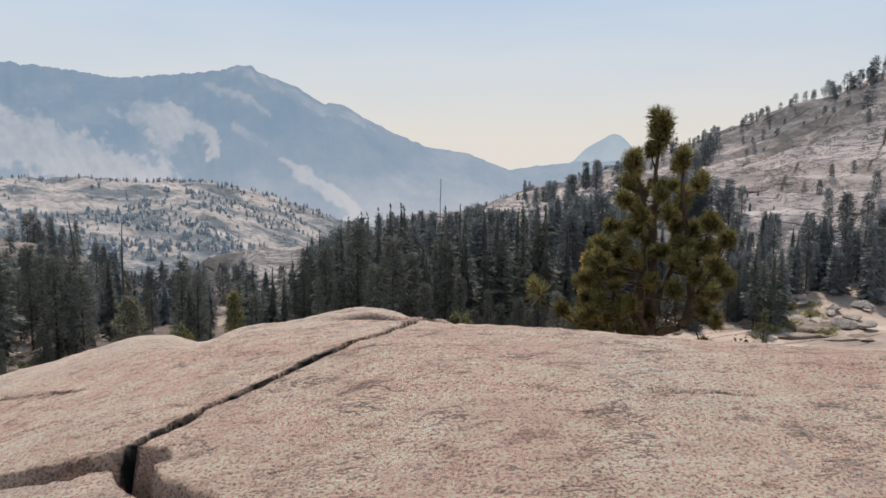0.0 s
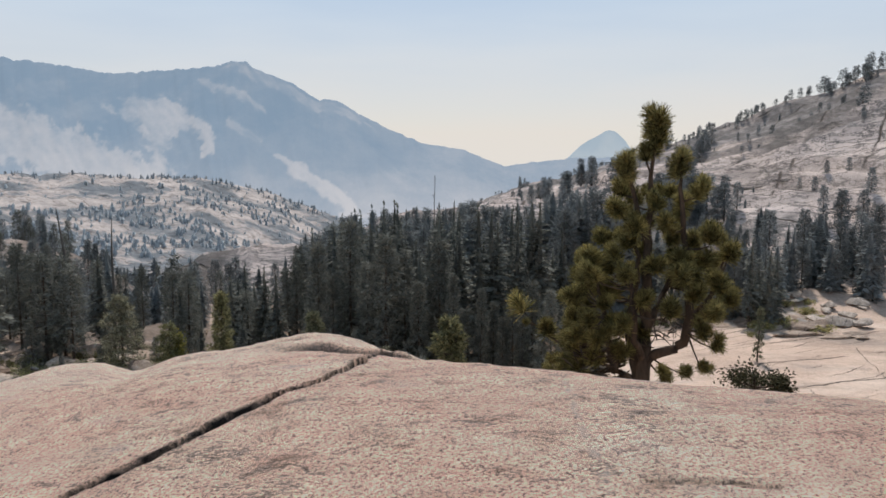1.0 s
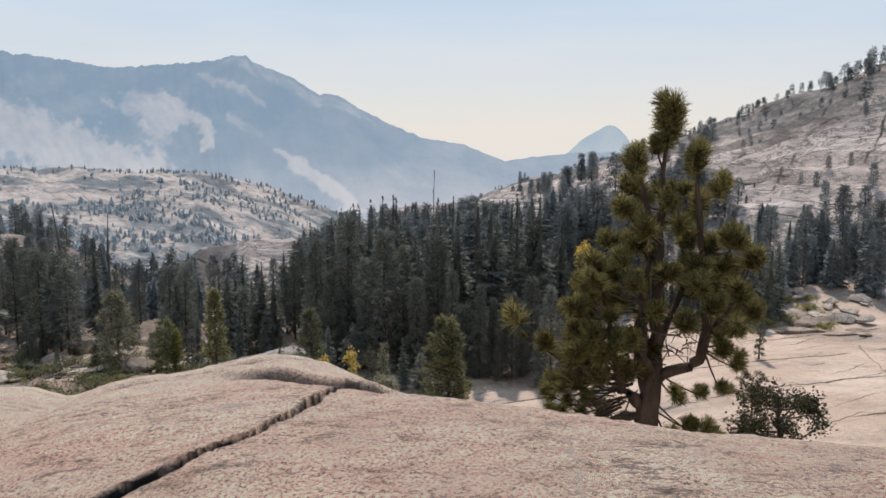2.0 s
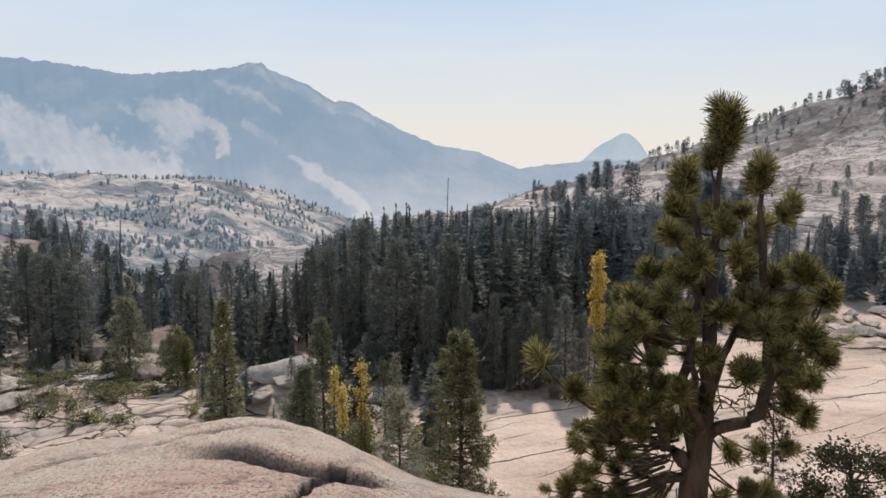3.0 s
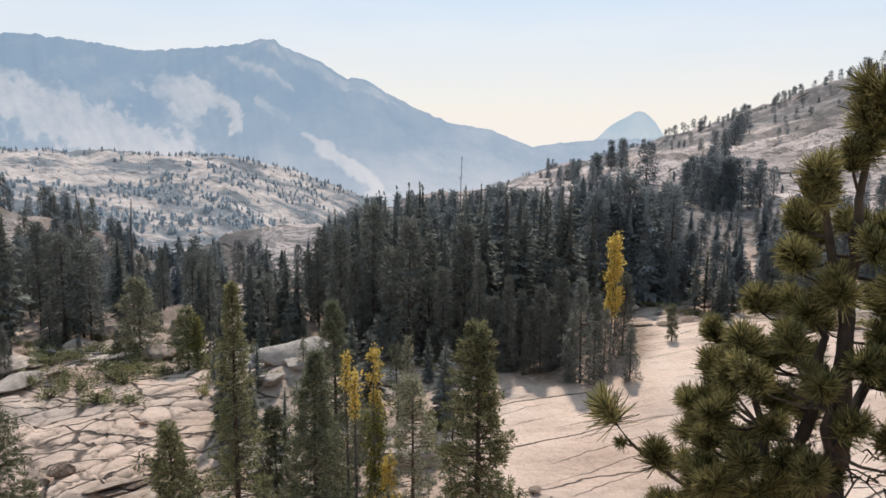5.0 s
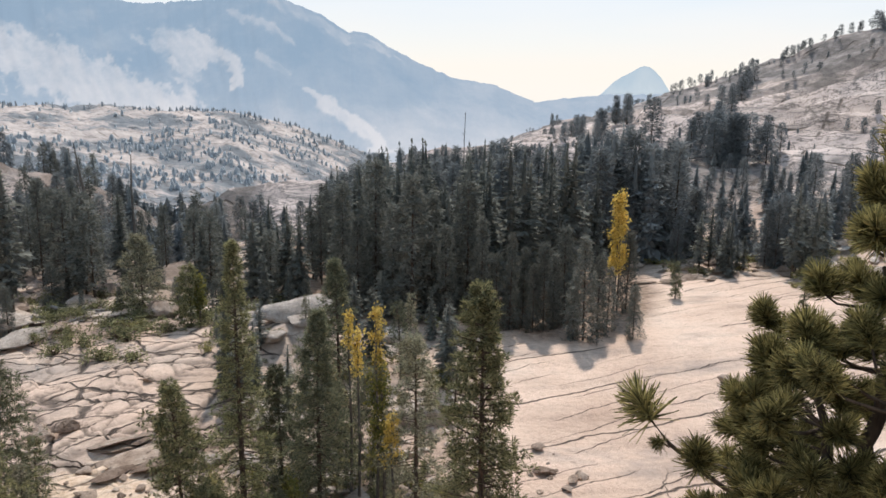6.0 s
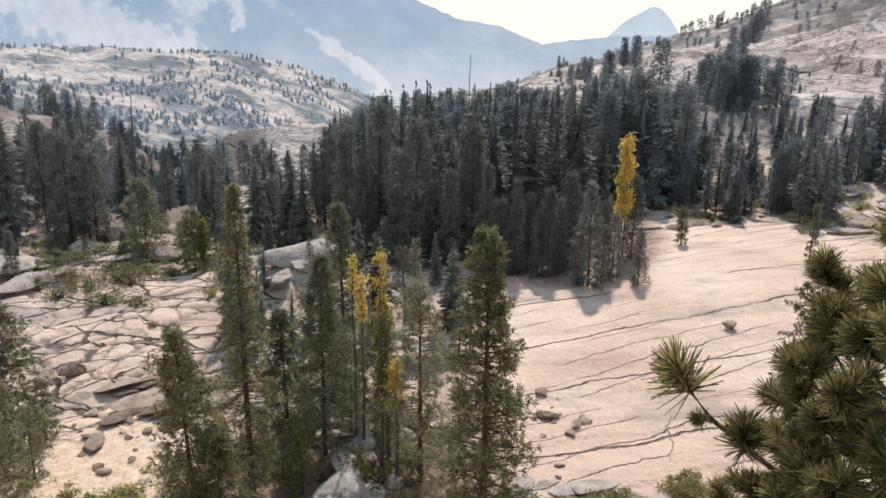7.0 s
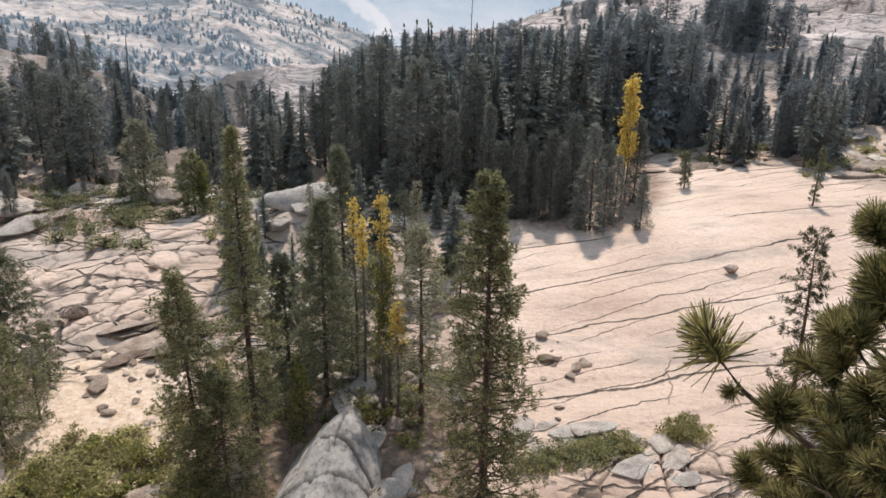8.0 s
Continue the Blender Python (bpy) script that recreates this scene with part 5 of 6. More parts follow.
for k in range(20):
    s = rn.uniform(1.2, 3.0)
    boulder(rn.uniform(-27, -19), rn.uniform(57, 63), s * rn.uniform(1.4, 2.6), s, s * rn.uniform(0.2, 0.4), rn.uniform(20, 70), rn.uniform(-14, 6), rn.randrange(7), "pale broken granite plate at the slab's edge", 0.1)
for k in range(12):
    s = rn.uniform(1.0, 2.6)
    boulder(rn.uniform(-19, 0), rn.uniform(37, 60), s * rn.uniform(1.0, 1.8), s, s * rn.uniform(0.5, 0.9), rn.uniform(0, 180), rn.uniform(-14, 14), rn.randrange(7), "pale granite block in the shaded gully", 0.15)
def stone_field(name, label, places):
    """Many small stones on the ground as one object: bearing, distance, size, turn and form of each."""
    vs, fs, base = [], [], 0
    for a, r, sx, sy, sz, turn, form in places:
        me = SMALL_STONES[form % 7]
        v = np.empty(len(me.vertices) * 3)
        me.vertices.foreach_get("co", v)
        f = np.empty(len(me.polygons) * 3, np.int32)
        me.polygons.foreach_get("vertices", f)
        x, y = at_bearing(a, r)
        v = v.reshape(-1, 3) * (sx, sy, sz)
        c, q = math.cos(radians(turn)), math.sin(radians(turn))
        vs.append(np.stack([v[:, 0] * c - v[:, 1] * q + x, v[:, 0] * q + v[:, 1] * c + y, v[:, 2] + ground_height(x, y) + sz * 0.2], 1))
        fs.append(f.reshape(-1, 3) + base)
        base += len(v)
    tagged(new(name, array_mesh(name, np.concatenate(vs), np.concatenate(fs), M_SCREE)), label, "stones", kind="stuff")


rn = random.Random(76)
scree = []
for k in range(190):
    s = rn.uniform(0.3, 1.0)
    scree.append((rn.uniform(-9.5, 1.5), rn.uniform(52, 80), s * rn.uniform(1.0, 1.7), s, s * rn.uniform(0.5, 0.9), rn.uniform(0, 180), rn.randrange(7)))
stone_field("scree", "pale granite scree between the gully trees", scree)
for k in range(40):
    s = rn.uniform(0.4, 1.5)
    boulder(rn.uniform(3.5, 19), rn.uniform(41.5, 45.5), s * rn.uniform(1.6, 3.2), s * 1.2, s * rn.uniform(0.3, 0.6), rn.uniform(0, 60), rn.uniform(-12, 12), rn.randrange(7), "big broken granite plate at the foot of the slab", 0.25)
rn = random.Random(77)
for k in range(74):
    zone = rn.random()
    if zone < 0.45:
        a, r, s = rn.uniform(-30, -19), rn.uniform(50, 60), rn.uniform(0.25, 0.9)
    elif zone < 0.62:
        a, r, s = rn.uniform(-16, 4), rn.uniform(38, 62), rn.uniform(0.5, 1.8)
    elif zone < 0.76:
        a, r, s = rn.uniform(4, 9), rn.uniform(46, 58), rn.uniform(0.2, 0.6)
    else:
        a, r, s = rn.uniform(15, 29), rn.uniform(118, 150), rn.uniform(1.0, 3.2)
    boulder(a, r, s * rn.uniform(0.9, 1.7), s, s * rn.uniform(0.6, 1.0), rn.uniform(0, 360), rn.uniform(-12, 12), rn.randrange(7), sink=0.2)


def shrub_mesh(seed, mat, leaves=560, leaf=0.082):
    """A low dome of brush about 1 m across and 0.6 m high, with lobes and gaps."""
    rg = np.random.default_rng(seed)
    lobes = rg.normal(size=(9, 3)) * np.array([0.26, 0.26, 0.10]) + np.array([0, 0, 0.28])
    size = rg.uniform(0.10, 0.22, 9)
    k = rg.integers(0, 9, leaves)
    d = rg.normal(size=(leaves, 3))
    d /= np.linalg.norm(d, axis=1, keepdims=True)
    p = lobes[k] + d * size[k][:, None] * rg.uniform(0.25, 1.12, (leaves, 1))
    p[:, 2] = np.maximum(p[:, 2], 0.02)
    v, f = sprays(rg, p, d + np.array([0, 0, 0.5]), leaf, leaf * 0.35)
    return array_mesh("leaves", v, f, mat)


def shrub_thing(seed, mat, label):
    rn = random.Random(seed)
    thing = tagged(new("shrub"), label, "shrub", "valley shrubs")
    limbs = []
    for k in range(9):
        az, ln = rn.uniform(0, 6.28), rn.uniform(0.25, 0.45)
        limbs.append(([(0, 0, -0.1), (math.cos(az) * ln * 0.5, math.sin(az) * ln * 0.5, 0.18), (math.cos(az) * ln, math.sin(az) * ln, 0.34)], [0.02, 0.014, 0.005]))
    stems = tagged(new("branchwork", tube_mesh("branchwork", limbs, M_BARK, 4)), kind="stuff")
    leaves = tagged(new("foliage", shrub_mesh(seed, mat)), kind="stuff")
    stems.parent = leaves.parent = thing
    return thing


SHRUBS = [shrub_thing(501, M_SHRUB, "low olive mountain shrub on granite"), shrub_thing(502, M_SHRUB, "low olive mountain shrub on granite"),
          shrub_thing(503, M_PINE_MID, "dense dark green low shrub on granite"), shrub_thing(504, M_YELLOWGREEN, "yellowing low shrub between boulders")]
unused = list(SHRUBS)


def shrub(form, a, r, wide, high):
    x, y = at_bearing(a, r)
    if SHRUBS[form] in unused:
        unused.remove(SHRUBS[form])
        ob = SHRUBS[form]
    else:
        ob = copy_thing(SHRUBS[form], Matrix())
    ob.matrix_basis = pose(x, y, ground_height(x, y) - 0.03, 0, 0, (a * 77 + r * 13) % 360) @ Matrix.Diagonal((wide, wide, high, 1))


rn = random.Random(87)
for k in range(34):
    q = rn.random()
    shrub(rn.choice((0, 2, 2, 1)), 5.2 + 8.4 * q + rn.gauss(0, 0.5), 40.3 + 4.2 * q + rn.gauss(0, 0.5), rn.uniform(1.1, 2.2), rn.uniform(0.9, 1.7))
for k in range(9):
    shrub(rn.choice((0, 1)), 17.6 + rn.gauss(0, 0.8), 46.8 + rn.gauss(0, 0.5), rn.uniform(1.2, 2.2), rn.uniform(1.2, 2.2))
shrub(1, 23.6, 112, 1.8, 1.6)
shrub(2, -25.5, 84, 5.0, 3.0)
shrub(2, -25.0, 77, 3.2, 2.2)
shrub(2, -23.2, 63, 3.6, 2.6)
shrub(2, -20.6, 58.5, 4.0, 2.6)
shrub(3, -18.0, 62, 3.0, 2.5)
rn = random.Random(88)
for k in range(150):
    zone = rn.random()
    if zone < 0.34:
        shrub(rn.choice((0, 1, 1, 3)), rn.uniform(-36, -23), rn.uniform(36, 49), rn.uniform(1.4, 3.4), rn.uniform(1.0, 2.0))
    elif zone < 0.62:
        shrub(rn.choice((0, 1, 2, 3)), rn.uniform(-23, 2.5), rn.uniform(36, 92), rn.uniform(1.2, 2.6), rn.uniform(1.1, 2.4))
    elif zone < 0.78:
        shrub(rn.choice((2, 2, 2, 1)), rn.uniform(-30, -17), rn.uniform(80, 98), rn.uniform(1.8, 3.6), rn.uniform(1.4, 2.6))
    else:
        shrub(rn.choice((0, 1, 2)), rn.uniform(14, 30), rn.uniform(116, 150), rn.uniform(2.0, 4.5), rn.uniform(1.4, 3.0))


rn = random.Random(89)
for k in range(96):
    a, r = rn.uniform(-37, -21.5), rn.uniform(33, 46)
    if abs(a + 27.6 - 0.35 * (r - 42)) > 1.3:
        shrub(rn.choice((0, 1, 1, 1, 3)), a, r, rn.uniform(1.4, 3.2), rn.uniform(1.2, 2.6))
for k in range(46):
    shrub(rn.choice((0, 2, 2, 1, 3)), rn.uniform(-19, -1), rn.uniform(44, 74), rn.uniform(1.6, 3.4), rn.uniform(1.4, 3.0))


def split_rock():
    """The big roof-shaped granite block in the gully: two leaning faces, seams along it, a split across."""
    x0, y0 = at_bearing(-9.6, 42.5)
    x1, y1 = at_bearing(-14.8, 32.0)
    ns, nq = 70, 60
    S, Q = np.meshgrid(np.linspace(-0.04, 1.0, ns), np.linspace(-1, 1, nq), indexing="ij")
    wob = fbm(S * 3, Q * 2, 4, 7)
    wide = np.where(Q < 0, 4.3, 3.3) * (0.72 + 0.28 * ease(S, -0.04, 0.3))
    ux, uy = x1 - x0, y1 - y0
    ln = math.hypot(ux, uy)
    side = np.array([uy, -ux]) / ln * -1.0
    q = Q * wide + 0.25 * wob
    px = x0 + ux * S + side[0] * q
    py = y0 + uy * S + side[1] * q
    top = -25.0 + 0.4 * fbm(S * 2.2, Q * 0, 3, 9) - 3.0 * ease(0.05 - S, 0.0, 0.09)
    fall = np.where(Q < 0, 4.6 * np.abs(Q) ** 2.3, 4.8 * np.abs(Q) ** 2.0)
    lines = np.abs(np.sin(2.6 * math.pi * (Q + 0.16 * fbm(S * 2.5, Q, 3, 15) + 0.05 * S)))
    seam = ease(0.16 - lines, 0.0, 0.16) * (Q < -0.05)
    crossing = np.abs(S - 0.30 - 0.12 * Q + 0.03 * fbm(Q * 4, S, 3, 19))
    seam = np.maximum(seam, ease(0.022 - crossing, 0, 0.022) * (Q > -0.3))
    crossing = np.abs(S - 0.62 + 0.2 * Q + 0.03 * fbm(Q * 4, S, 3, 25))
    seam = np.maximum(seam, ease(0.018 - crossing, 0, 0.018))
    steps = np.floor(3.2 * Q + 0.7 * wob) * 0.16
    z = top - fall + steps * (Q < 0) + 0.22 * fbm(S * 9, Q * 6, 4, 27) - 0.42 * seam
    me = array_mesh("split_rock", np.stack([px, py, z], -1).reshape(-1, 3), grid_faces(ns, nq), M_STONE_SPLIT, True, crack=seam)
    tagged(new("boulder", me), "big grey split granite block leaning in the gully", "boulder", "valley boulders")


split_rock()


# ---- the pine at the outcrop's edge ----
PX, PY = 2.93, 9.03
PINE_Z = rock_height(PX, PY)
VIEW = radians(17.4)


def pine_point(u, z, w=0.0):
    """A point of the pine: u across from the stem's line, z its height in the place, w away."""
    u = u + 0.11
    return Vector((u * math.cos(VIEW) + w * math.sin(VIEW), -u * math.sin(VIEW) + w * math.cos(VIEW), z - PINE_Z))


def tuft_mesh(seed, needles=120, length=0.115, spread=0.07):
    """A brush of long needles round the end of a shoot that points up."""
    rg = np.random.default_rng(seed)
    z0 = rg.uniform(-spread, 0.015, needles)
    az = rg.uniform(0, 6.283, needles)
    tilt = np.clip(rg.normal(1.0, 0.38, needles), 0.05, 2.0) * (1 - 0.55 * (z0 + spread) / spread * rg.uniform(0.2, 1, needles))
    way = np.stack([np.sin(tilt) * np.cos(az), np.sin(tilt) * np.sin(az), np.cos(tilt)], 1)
    root = np.stack([0 * z0, 0 * z0, z0], 1)
    ln = length * rg.uniform(0.75, 1.15, (needles, 1))
    side = np.cross(way, rg.normal(size=(needles, 3)))
    side /= np.linalg.norm(side, axis=1, keepdims=True)
    bend = np.array([0, 0, -0.10]) * ln
    wd = 0.0029
    tip = root + way * ln + bend
    v = np.stack([root - side * wd, root + side * wd, tip + side * wd * 0.5, tip - side * wd * 0.5], 1).reshape(-1, 3)
    f = np.arange(needles * 4).reshape(-1, 4)
    return array_mesh("needle_tuft", v, f, M_NEEDLE)


TUFTS = [tuft_mesh(601 + k, (330, 300, 340, 280)[k], (0.105, 0.095, 0.11, 0.09)[k]) for k in range(4)]


def build_pine():
    rn = random.Random(17)
    pine = tagged(new("pine_tree"), "gnarled pine with long green needle tufts at the rock's edge", "pine")
    pine.location = (PX, PY, PINE_Z)
    leaders = {
        "main": ([(-0.10, -2.5, 0), (-0.11, -1.9, 0), (-0.11, -1.49, 0), (-0.10, -1.15, 0.0), (-0.05, -0.8, 0.02), (-0.02, -0.42, 0.0), (-0.03, 0.0, -0.03), (-0.05, 0.37, 0.0), (-0.04, 0.73, 0.02), (-0.03, 1.08, 0.0), (-0.02, 1.42, 0.0), (0.0, 1.83, 0.0)],
                 [0.17, 0.14, 0.125, 0.115, 0.085, 0.068, 0.058, 0.048, 0.038, 0.028, 0.020, 0.013]),
        "right": ([(-0.04, -0.86, 0.0), (0.08, -0.76, -0.04), (0.28, -0.67, -0.08), (0.41, -0.55, -0.10), (0.43, -0.28, -0.10), (0.41, 0.14, -0.10), (0.36, 0.45, -0.15), (0.31, 0.74, -0.25), (0.28, 1.09, -0.3), (0.28, 1.40, -0.3)],
                  [0.062, 0.055, 0.052, 0.052, 0.046, 0.040, 0.034, 0.028, 0.020, 0.012]),
        "left": ([(-0.05, 0.30, 0.0), (-0.07, 0.52, 0.0), (-0.18, 0.98, -0.1), (-0.25, 1.23, -0.2), (-0.28, 1.40, -0.25)], [0.038, 0.034, 0.026, 0.018, 0.012]),
        "low": ([(-0.12, -1.15, 0.0), (-0.34, -0.96, -0.1), (-0.40, -0.72, -0.15), (-0.46, -0.35, -0.2), (-0.55, 0.08, -0.2)], [0.062, 0.052, 0.042, 0.028, 0.014]),
        "second": ([(-0.11, -0.98, 0.0), (-0.20, -0.72, 0.05), (-0.21, -0.4, 0.1), (-0.17, -0.1, 0.12), (-0.15, 0.31, 0.15), (-0.24, 0.62, 0.15)], [0.06, 0.05, 0.044, 0.036, 0.026, 0.014]),
        "front": ([(-0.05, -0.85, 0.0), (-0.12, -0.55, -0.3), (-0.15, -0.1, -0.45), (-0.2, 0.3, -0.5)], [0.045, 0.036, 0.024, 0.012]),
        "back": ([(-0.02, -0.5, 0.0), (0.12, -0.2, 0.35), (0.25, 0.2, 0.5), (0.3, 0.6, 0.5)], [0.042, 0.034, 0.026, 0.012]),
        "outer": ([(0.42, -0.30, -0.10), (0.58, -0.15, -0.12), (0.70, 0.1, -0.1), (0.76, 0.35, -0.08)], [0.036, 0.030, 0.022, 0.010]),
    }
    stems = {}
    for key, (pts, radii) in leaders.items():
        pts = [pine_point(*p) for p in pts]
        fine, rad = [], []
        for a, b, ra, rb in zip(pts[:-1], pts[1:], radii[:-1], radii[1:]):
            for s in (0, 0.33, 0.67):
                j = 0.010 if fine else 0
                fine.append(a.lerp(b, s) + Vector((rn.gauss(0, j), rn.gauss(0, j), 0)))
                rad.append((ra + (rb - ra) * s) * rn.uniform(0.92, 1.08))
        fine.append(pts[-1])
        rad.append(radii[-1])
        ob = new("trunk" if key == "main" else "limb", tube_mesh("limb", [(fine, rad)], M_BARK, 10))
        ob.parent = pine
        stems[key] = (fine, ob)

    def tuft(at, way, size, parent):
        way = way.normalized()
        ob = new("needle_tuft", TUFTS[rn.randrange(4)])
        ob.parent = parent
        ob.matrix_basis = Matrix.Translation(at) @ way.to_track_quat("Z", "Y").to_matrix().to_4x4() @ Matrix.Rotation(rn.uniform(0, 6.28), 4, "Z") @ Matrix.Diagonal((size, size, size, 1))

    def bough(pts, r0, twigs, size=1.0, spread=0.5, reach=(0.08, 0.2), since=0.55):
        """A bent branch with side twigs near its end, a tuft on every end."""
        limbs = [(pts, [r0 * (1 - 0.65 * k / (len(pts) - 1)) for k in range(len(pts))])]
        ends = [(pts[-1], pts[-1] - pts[-2])]
        for k in range(twigs):
            s = rn.uniform(since, 0.97) * (len(pts) - 1)
            i = min(int(s), len(pts) - 2)
            p0 = pts[i].lerp(pts[i + 1], s - i)
            way = (pts[-1] - pts[-2]).normalized() * 0.7 + Vector((rn.gauss(0, spread), rn.gauss(0, spread), rn.uniform(0.0, 0.9)))
            p1 = p0 + way.normalized() * rn.uniform(*reach)
            limbs.append(([p0, p0.lerp(p1, 0.5) + Vector((0, 0, -0.012)), p1], [r0 * 0.42, r0 * 0.36, 0.0045]))
            ends.append((p1, p1 - p0 + Vector((0, 0, 0.05))))
        ob = new("branch", tube_mesh("branch", limbs, M_BARK, 6))
        ob.parent = pine
        for at, way in ends:
            tuft(at, way, size * rn.uniform(0.85, 1.2), ob)

    # clumps, kept apart from one another, fill the crown's outline
    LEFT = [(-0.95, 0.85), (-0.62, 1.02), (-0.2, 1.0), (0.15, 0.93), (0.45, 0.66), (0.75, 0.47), (1.0, 0.40), (1.1, 0.3)]
    RIGHT = [(-0.9, -0.2), (-0.62, -0.1), (-0.45, 0.78), (-0.2, 0.86), (0.15, 0.80), (0.5, 0.80), (0.72, 0.46), (0.95, 0.38), (1.1, 0.34)]
    clumps = []
    for k in range(4200):
        z = -0.95 + 2.0 * rn.random()
        lo, hi = -float(np.interp(z, *zip(*LEFT))), float(np.interp(z, *zip(*RIGHT)))
        u = rn.uniform(lo, hi)
        deep = 0.12 + 0.62 * (hi - lo) * 0.5
        w = rn.uniform(-deep, deep)
        if z < -0.25 and -0.12 < u < 0.5 - 0.4 * (z + 0.5):
            continue
        if z < -0.45 and rn.random() < 0.6:
            continue
        edge = abs((u - (lo + hi) / 2) / ((hi - lo) / 2)) ** 4 + abs(w / deep) ** 4
        if edge > 1.0 or edge < 0.02:
            continue
        p = pine_point(u, z, w)
        apart = 0.27
        if all((p - c).length > apart for c in clumps):
            clumps.append(p)
        if len(clumps) > 84:
            break
    joints = [q for fine, ob in stems.values() for q in fine[2:-2]]
    for k, p1 in enumerate(clumps):
        p0 = min(joints, key=lambda q: (q - p1).length + 1.6 * max(q.z - p1.z + 0.06, 0) + 0.4 * max(p1.z - q.z - 0.35, 0))
        gap = p1 - p0
        if gap.length < 0.12:
            p1 = p0 + gap.normalized() * 0.14
        sag = Vector((rn.gauss(0, 0.02), rn.gauss(0, 0.02), -0.14 * gap.length))
        bough([p0, p0.lerp(p1, 0.35) + sag * 0.8, p0.lerp(p1, 0.72) + sag, p1], 0.010 + 0.008 * gap.length, 3 + k % 2, 1.08, 0.5, (0.05, 0.13), 0.75)
    for key, size, count in (("main", 1.5, 11), ("right", 1.25, 6), ("left", 1.3, 7)):
        fine, ob = stems[key]
        for k in range(count):
            tuft(fine[-1] + Vector((rn.gauss(0, 0.035), rn.gauss(0, 0.035), -0.035 * k + 0.03)), Vector((rn.gauss(0, 0.7), rn.gauss(0, 0.7), 1.0 - 0.06 * k)), size * rn.uniform(0.85, 1.05), ob)
    bough([pine_point(-0.03, 1.22), pine_point(-0.08, 1.36, -0.03), pine_point(-0.10, 1.48, -0.05)], 0.012, 2, 1.0, 0.4, (0.04, 0.07))
    bough([pine_point(0.29, 0.95, -0.28), pine_point(0.42, 1.0, -0.3), pine_point(0.50, 1.12, -0.3)], 0.012, 4, 1.1, 0.5, (0.05, 0.1))
    # the long low arm with the lone tuft, and its neighbours
    bough([pine_point(-0.16, -1.04), pine_point(-0.42, -0.93, -0.05), pine_point(-0.74, -0.83, -0.1), pine_point(-1.06, -0.64, -0.1), pine_point(-1.28, -0.49, -0.08), pine_point(-1.40, -0.36, -0.06), pine_point(-1.46, -0.27, -0.05)], 0.022, 0, 1.5)
    bough([pine_point(-1.06, -0.64, -0.1), pine_point(-1.11, -0.60, -0.12), pine_point(-1.13, -0.52, -0.13)], 0.011, 2, 1.15, 0.4, (0.04, 0.09))
    bough([pine_point(-1.28, -0.50, -0.1), pine_point(-1.31, -0.47, -0.14), pine_point(-1.34, -0.45, -0.18)], 0.008, 0, 0.7)
    for u, z, w, n in ((-1.08, -1.0, -0.1, 1), (-1.02, -1.30, -0.15, 3), (-1.20, -1.42, -0.1, 2), (-1.36, -1.48, -0.1, 1), (-0.78, -1.50, -0.3, 2), (-0.68, -1.04, -0.25, 2), (-0.85, -0.95, 0.1, 2), (-0.5, -1.5, -0.2, 1), (-0.95, -1.15, -0.35, 2),
                       (-0.9, -1.05, 0.35, 3), (-0.7, -1.25, 0.3, 3), (-0.95, -1.35, 0.45, 3), (-0.75, -1.55, 0.2, 3), (-0.6, -1.0, 0.5, 3), (-0.8, -0.95, 0.6, 3), (-0.55, -1.4, 0.45, 3), (-1.0, -1.6, 0.2, 3), (-1.05, -0.75, 0.3, 3), (-1.1, -0.95, 0.15, 3), (-1.15, -1.2, 0.3, 3), (-0.95, -0.6, 0.55, 3), (-0.8, -1.75, 0.4, 3), (-0.45, -1.7, 0.5, 3), (-0.65, -1.9, 0.25, 3), (-1.2, -1.75, 0.1, 2)):
        p0, p1 = pine_point(-0.2 - 0.15 * rn.random(), max(-1.2, z + 0.15), -0.05), pine_point(u, z, w)
        sag = Vector((0, 0, -0.10 * (p1 - p0).length))
        bough([p0, p0.lerp(p1, 0.3) + sag, p0.lerp(p1, 0.7) + sag * 1.3, p1], 0.016, n, 0.95, 0.5, (0.05, 0.12), 0.7)
    # low growth on the other side of the stem
    for u, z, w, n in ((0.2, -1.05, 0.1, 2), (0.42, -1.0, 0.15, 2), (0.31, -1.32, 0.0, 3), (0.48, -1.4, 0.1, 2), (0.12, -1.45, 0.15, 1), (0.58, -0.85, -0.1, 2), (0.74, -0.62, -0.1, 2)):
        p0, p1 = pine_point(0.0, z + 0.2, 0.05) if u < 0.5 else pine_point(0.42, -0.5, -0.1), pine_point(u, z, w)
        bough([p0, p0.lerp(p1, 0.4) + Vector((0, 0, -0.03)), p0.lerp(p1, 0.75) + Vector((0, 0, -0.03)), p1], 0.012, n, 0.95, 0.5, (0.05, 0.12), 0.7)
    # the stout bare arm and dead twigs low on the stem
    arm = [pine_point(-0.12, -1.22, -0.02), pine_point(-0.4, -1.28, -0.08), pine_point(-0.66, -1.40, -0.1), pine_point(-0.9, -1.48, -0.1)]
    new("limb", tube_mesh("limb", [(arm, [0.04, 0.032, 0.024, 0.012])], M_BARK, 8)).parent = pine
    for k in range(70):
        if k < 50:
            p0 = pine_point(rn.uniform(-0.85, -0.15), rn.uniform(-1.4, -0.7), rn.uniform(-0.3, 0.2))
            p1 = p0 + Vector((rn.gauss(-0.14, 0.18), rn.gauss(0, 0.12), rn.gauss(-0.02, 0.14)))
        else:
            p0 = pine_point(rn.uniform(0.0, 0.4), rn.uniform(-0.7, -0.35), rn.uniform(-0.1, 0.1))
            p1 = p0 + Vector((rn.gauss(0.0, 0.14), rn.gauss(0, 0.1), rn.gauss(0.02, 0.10)))
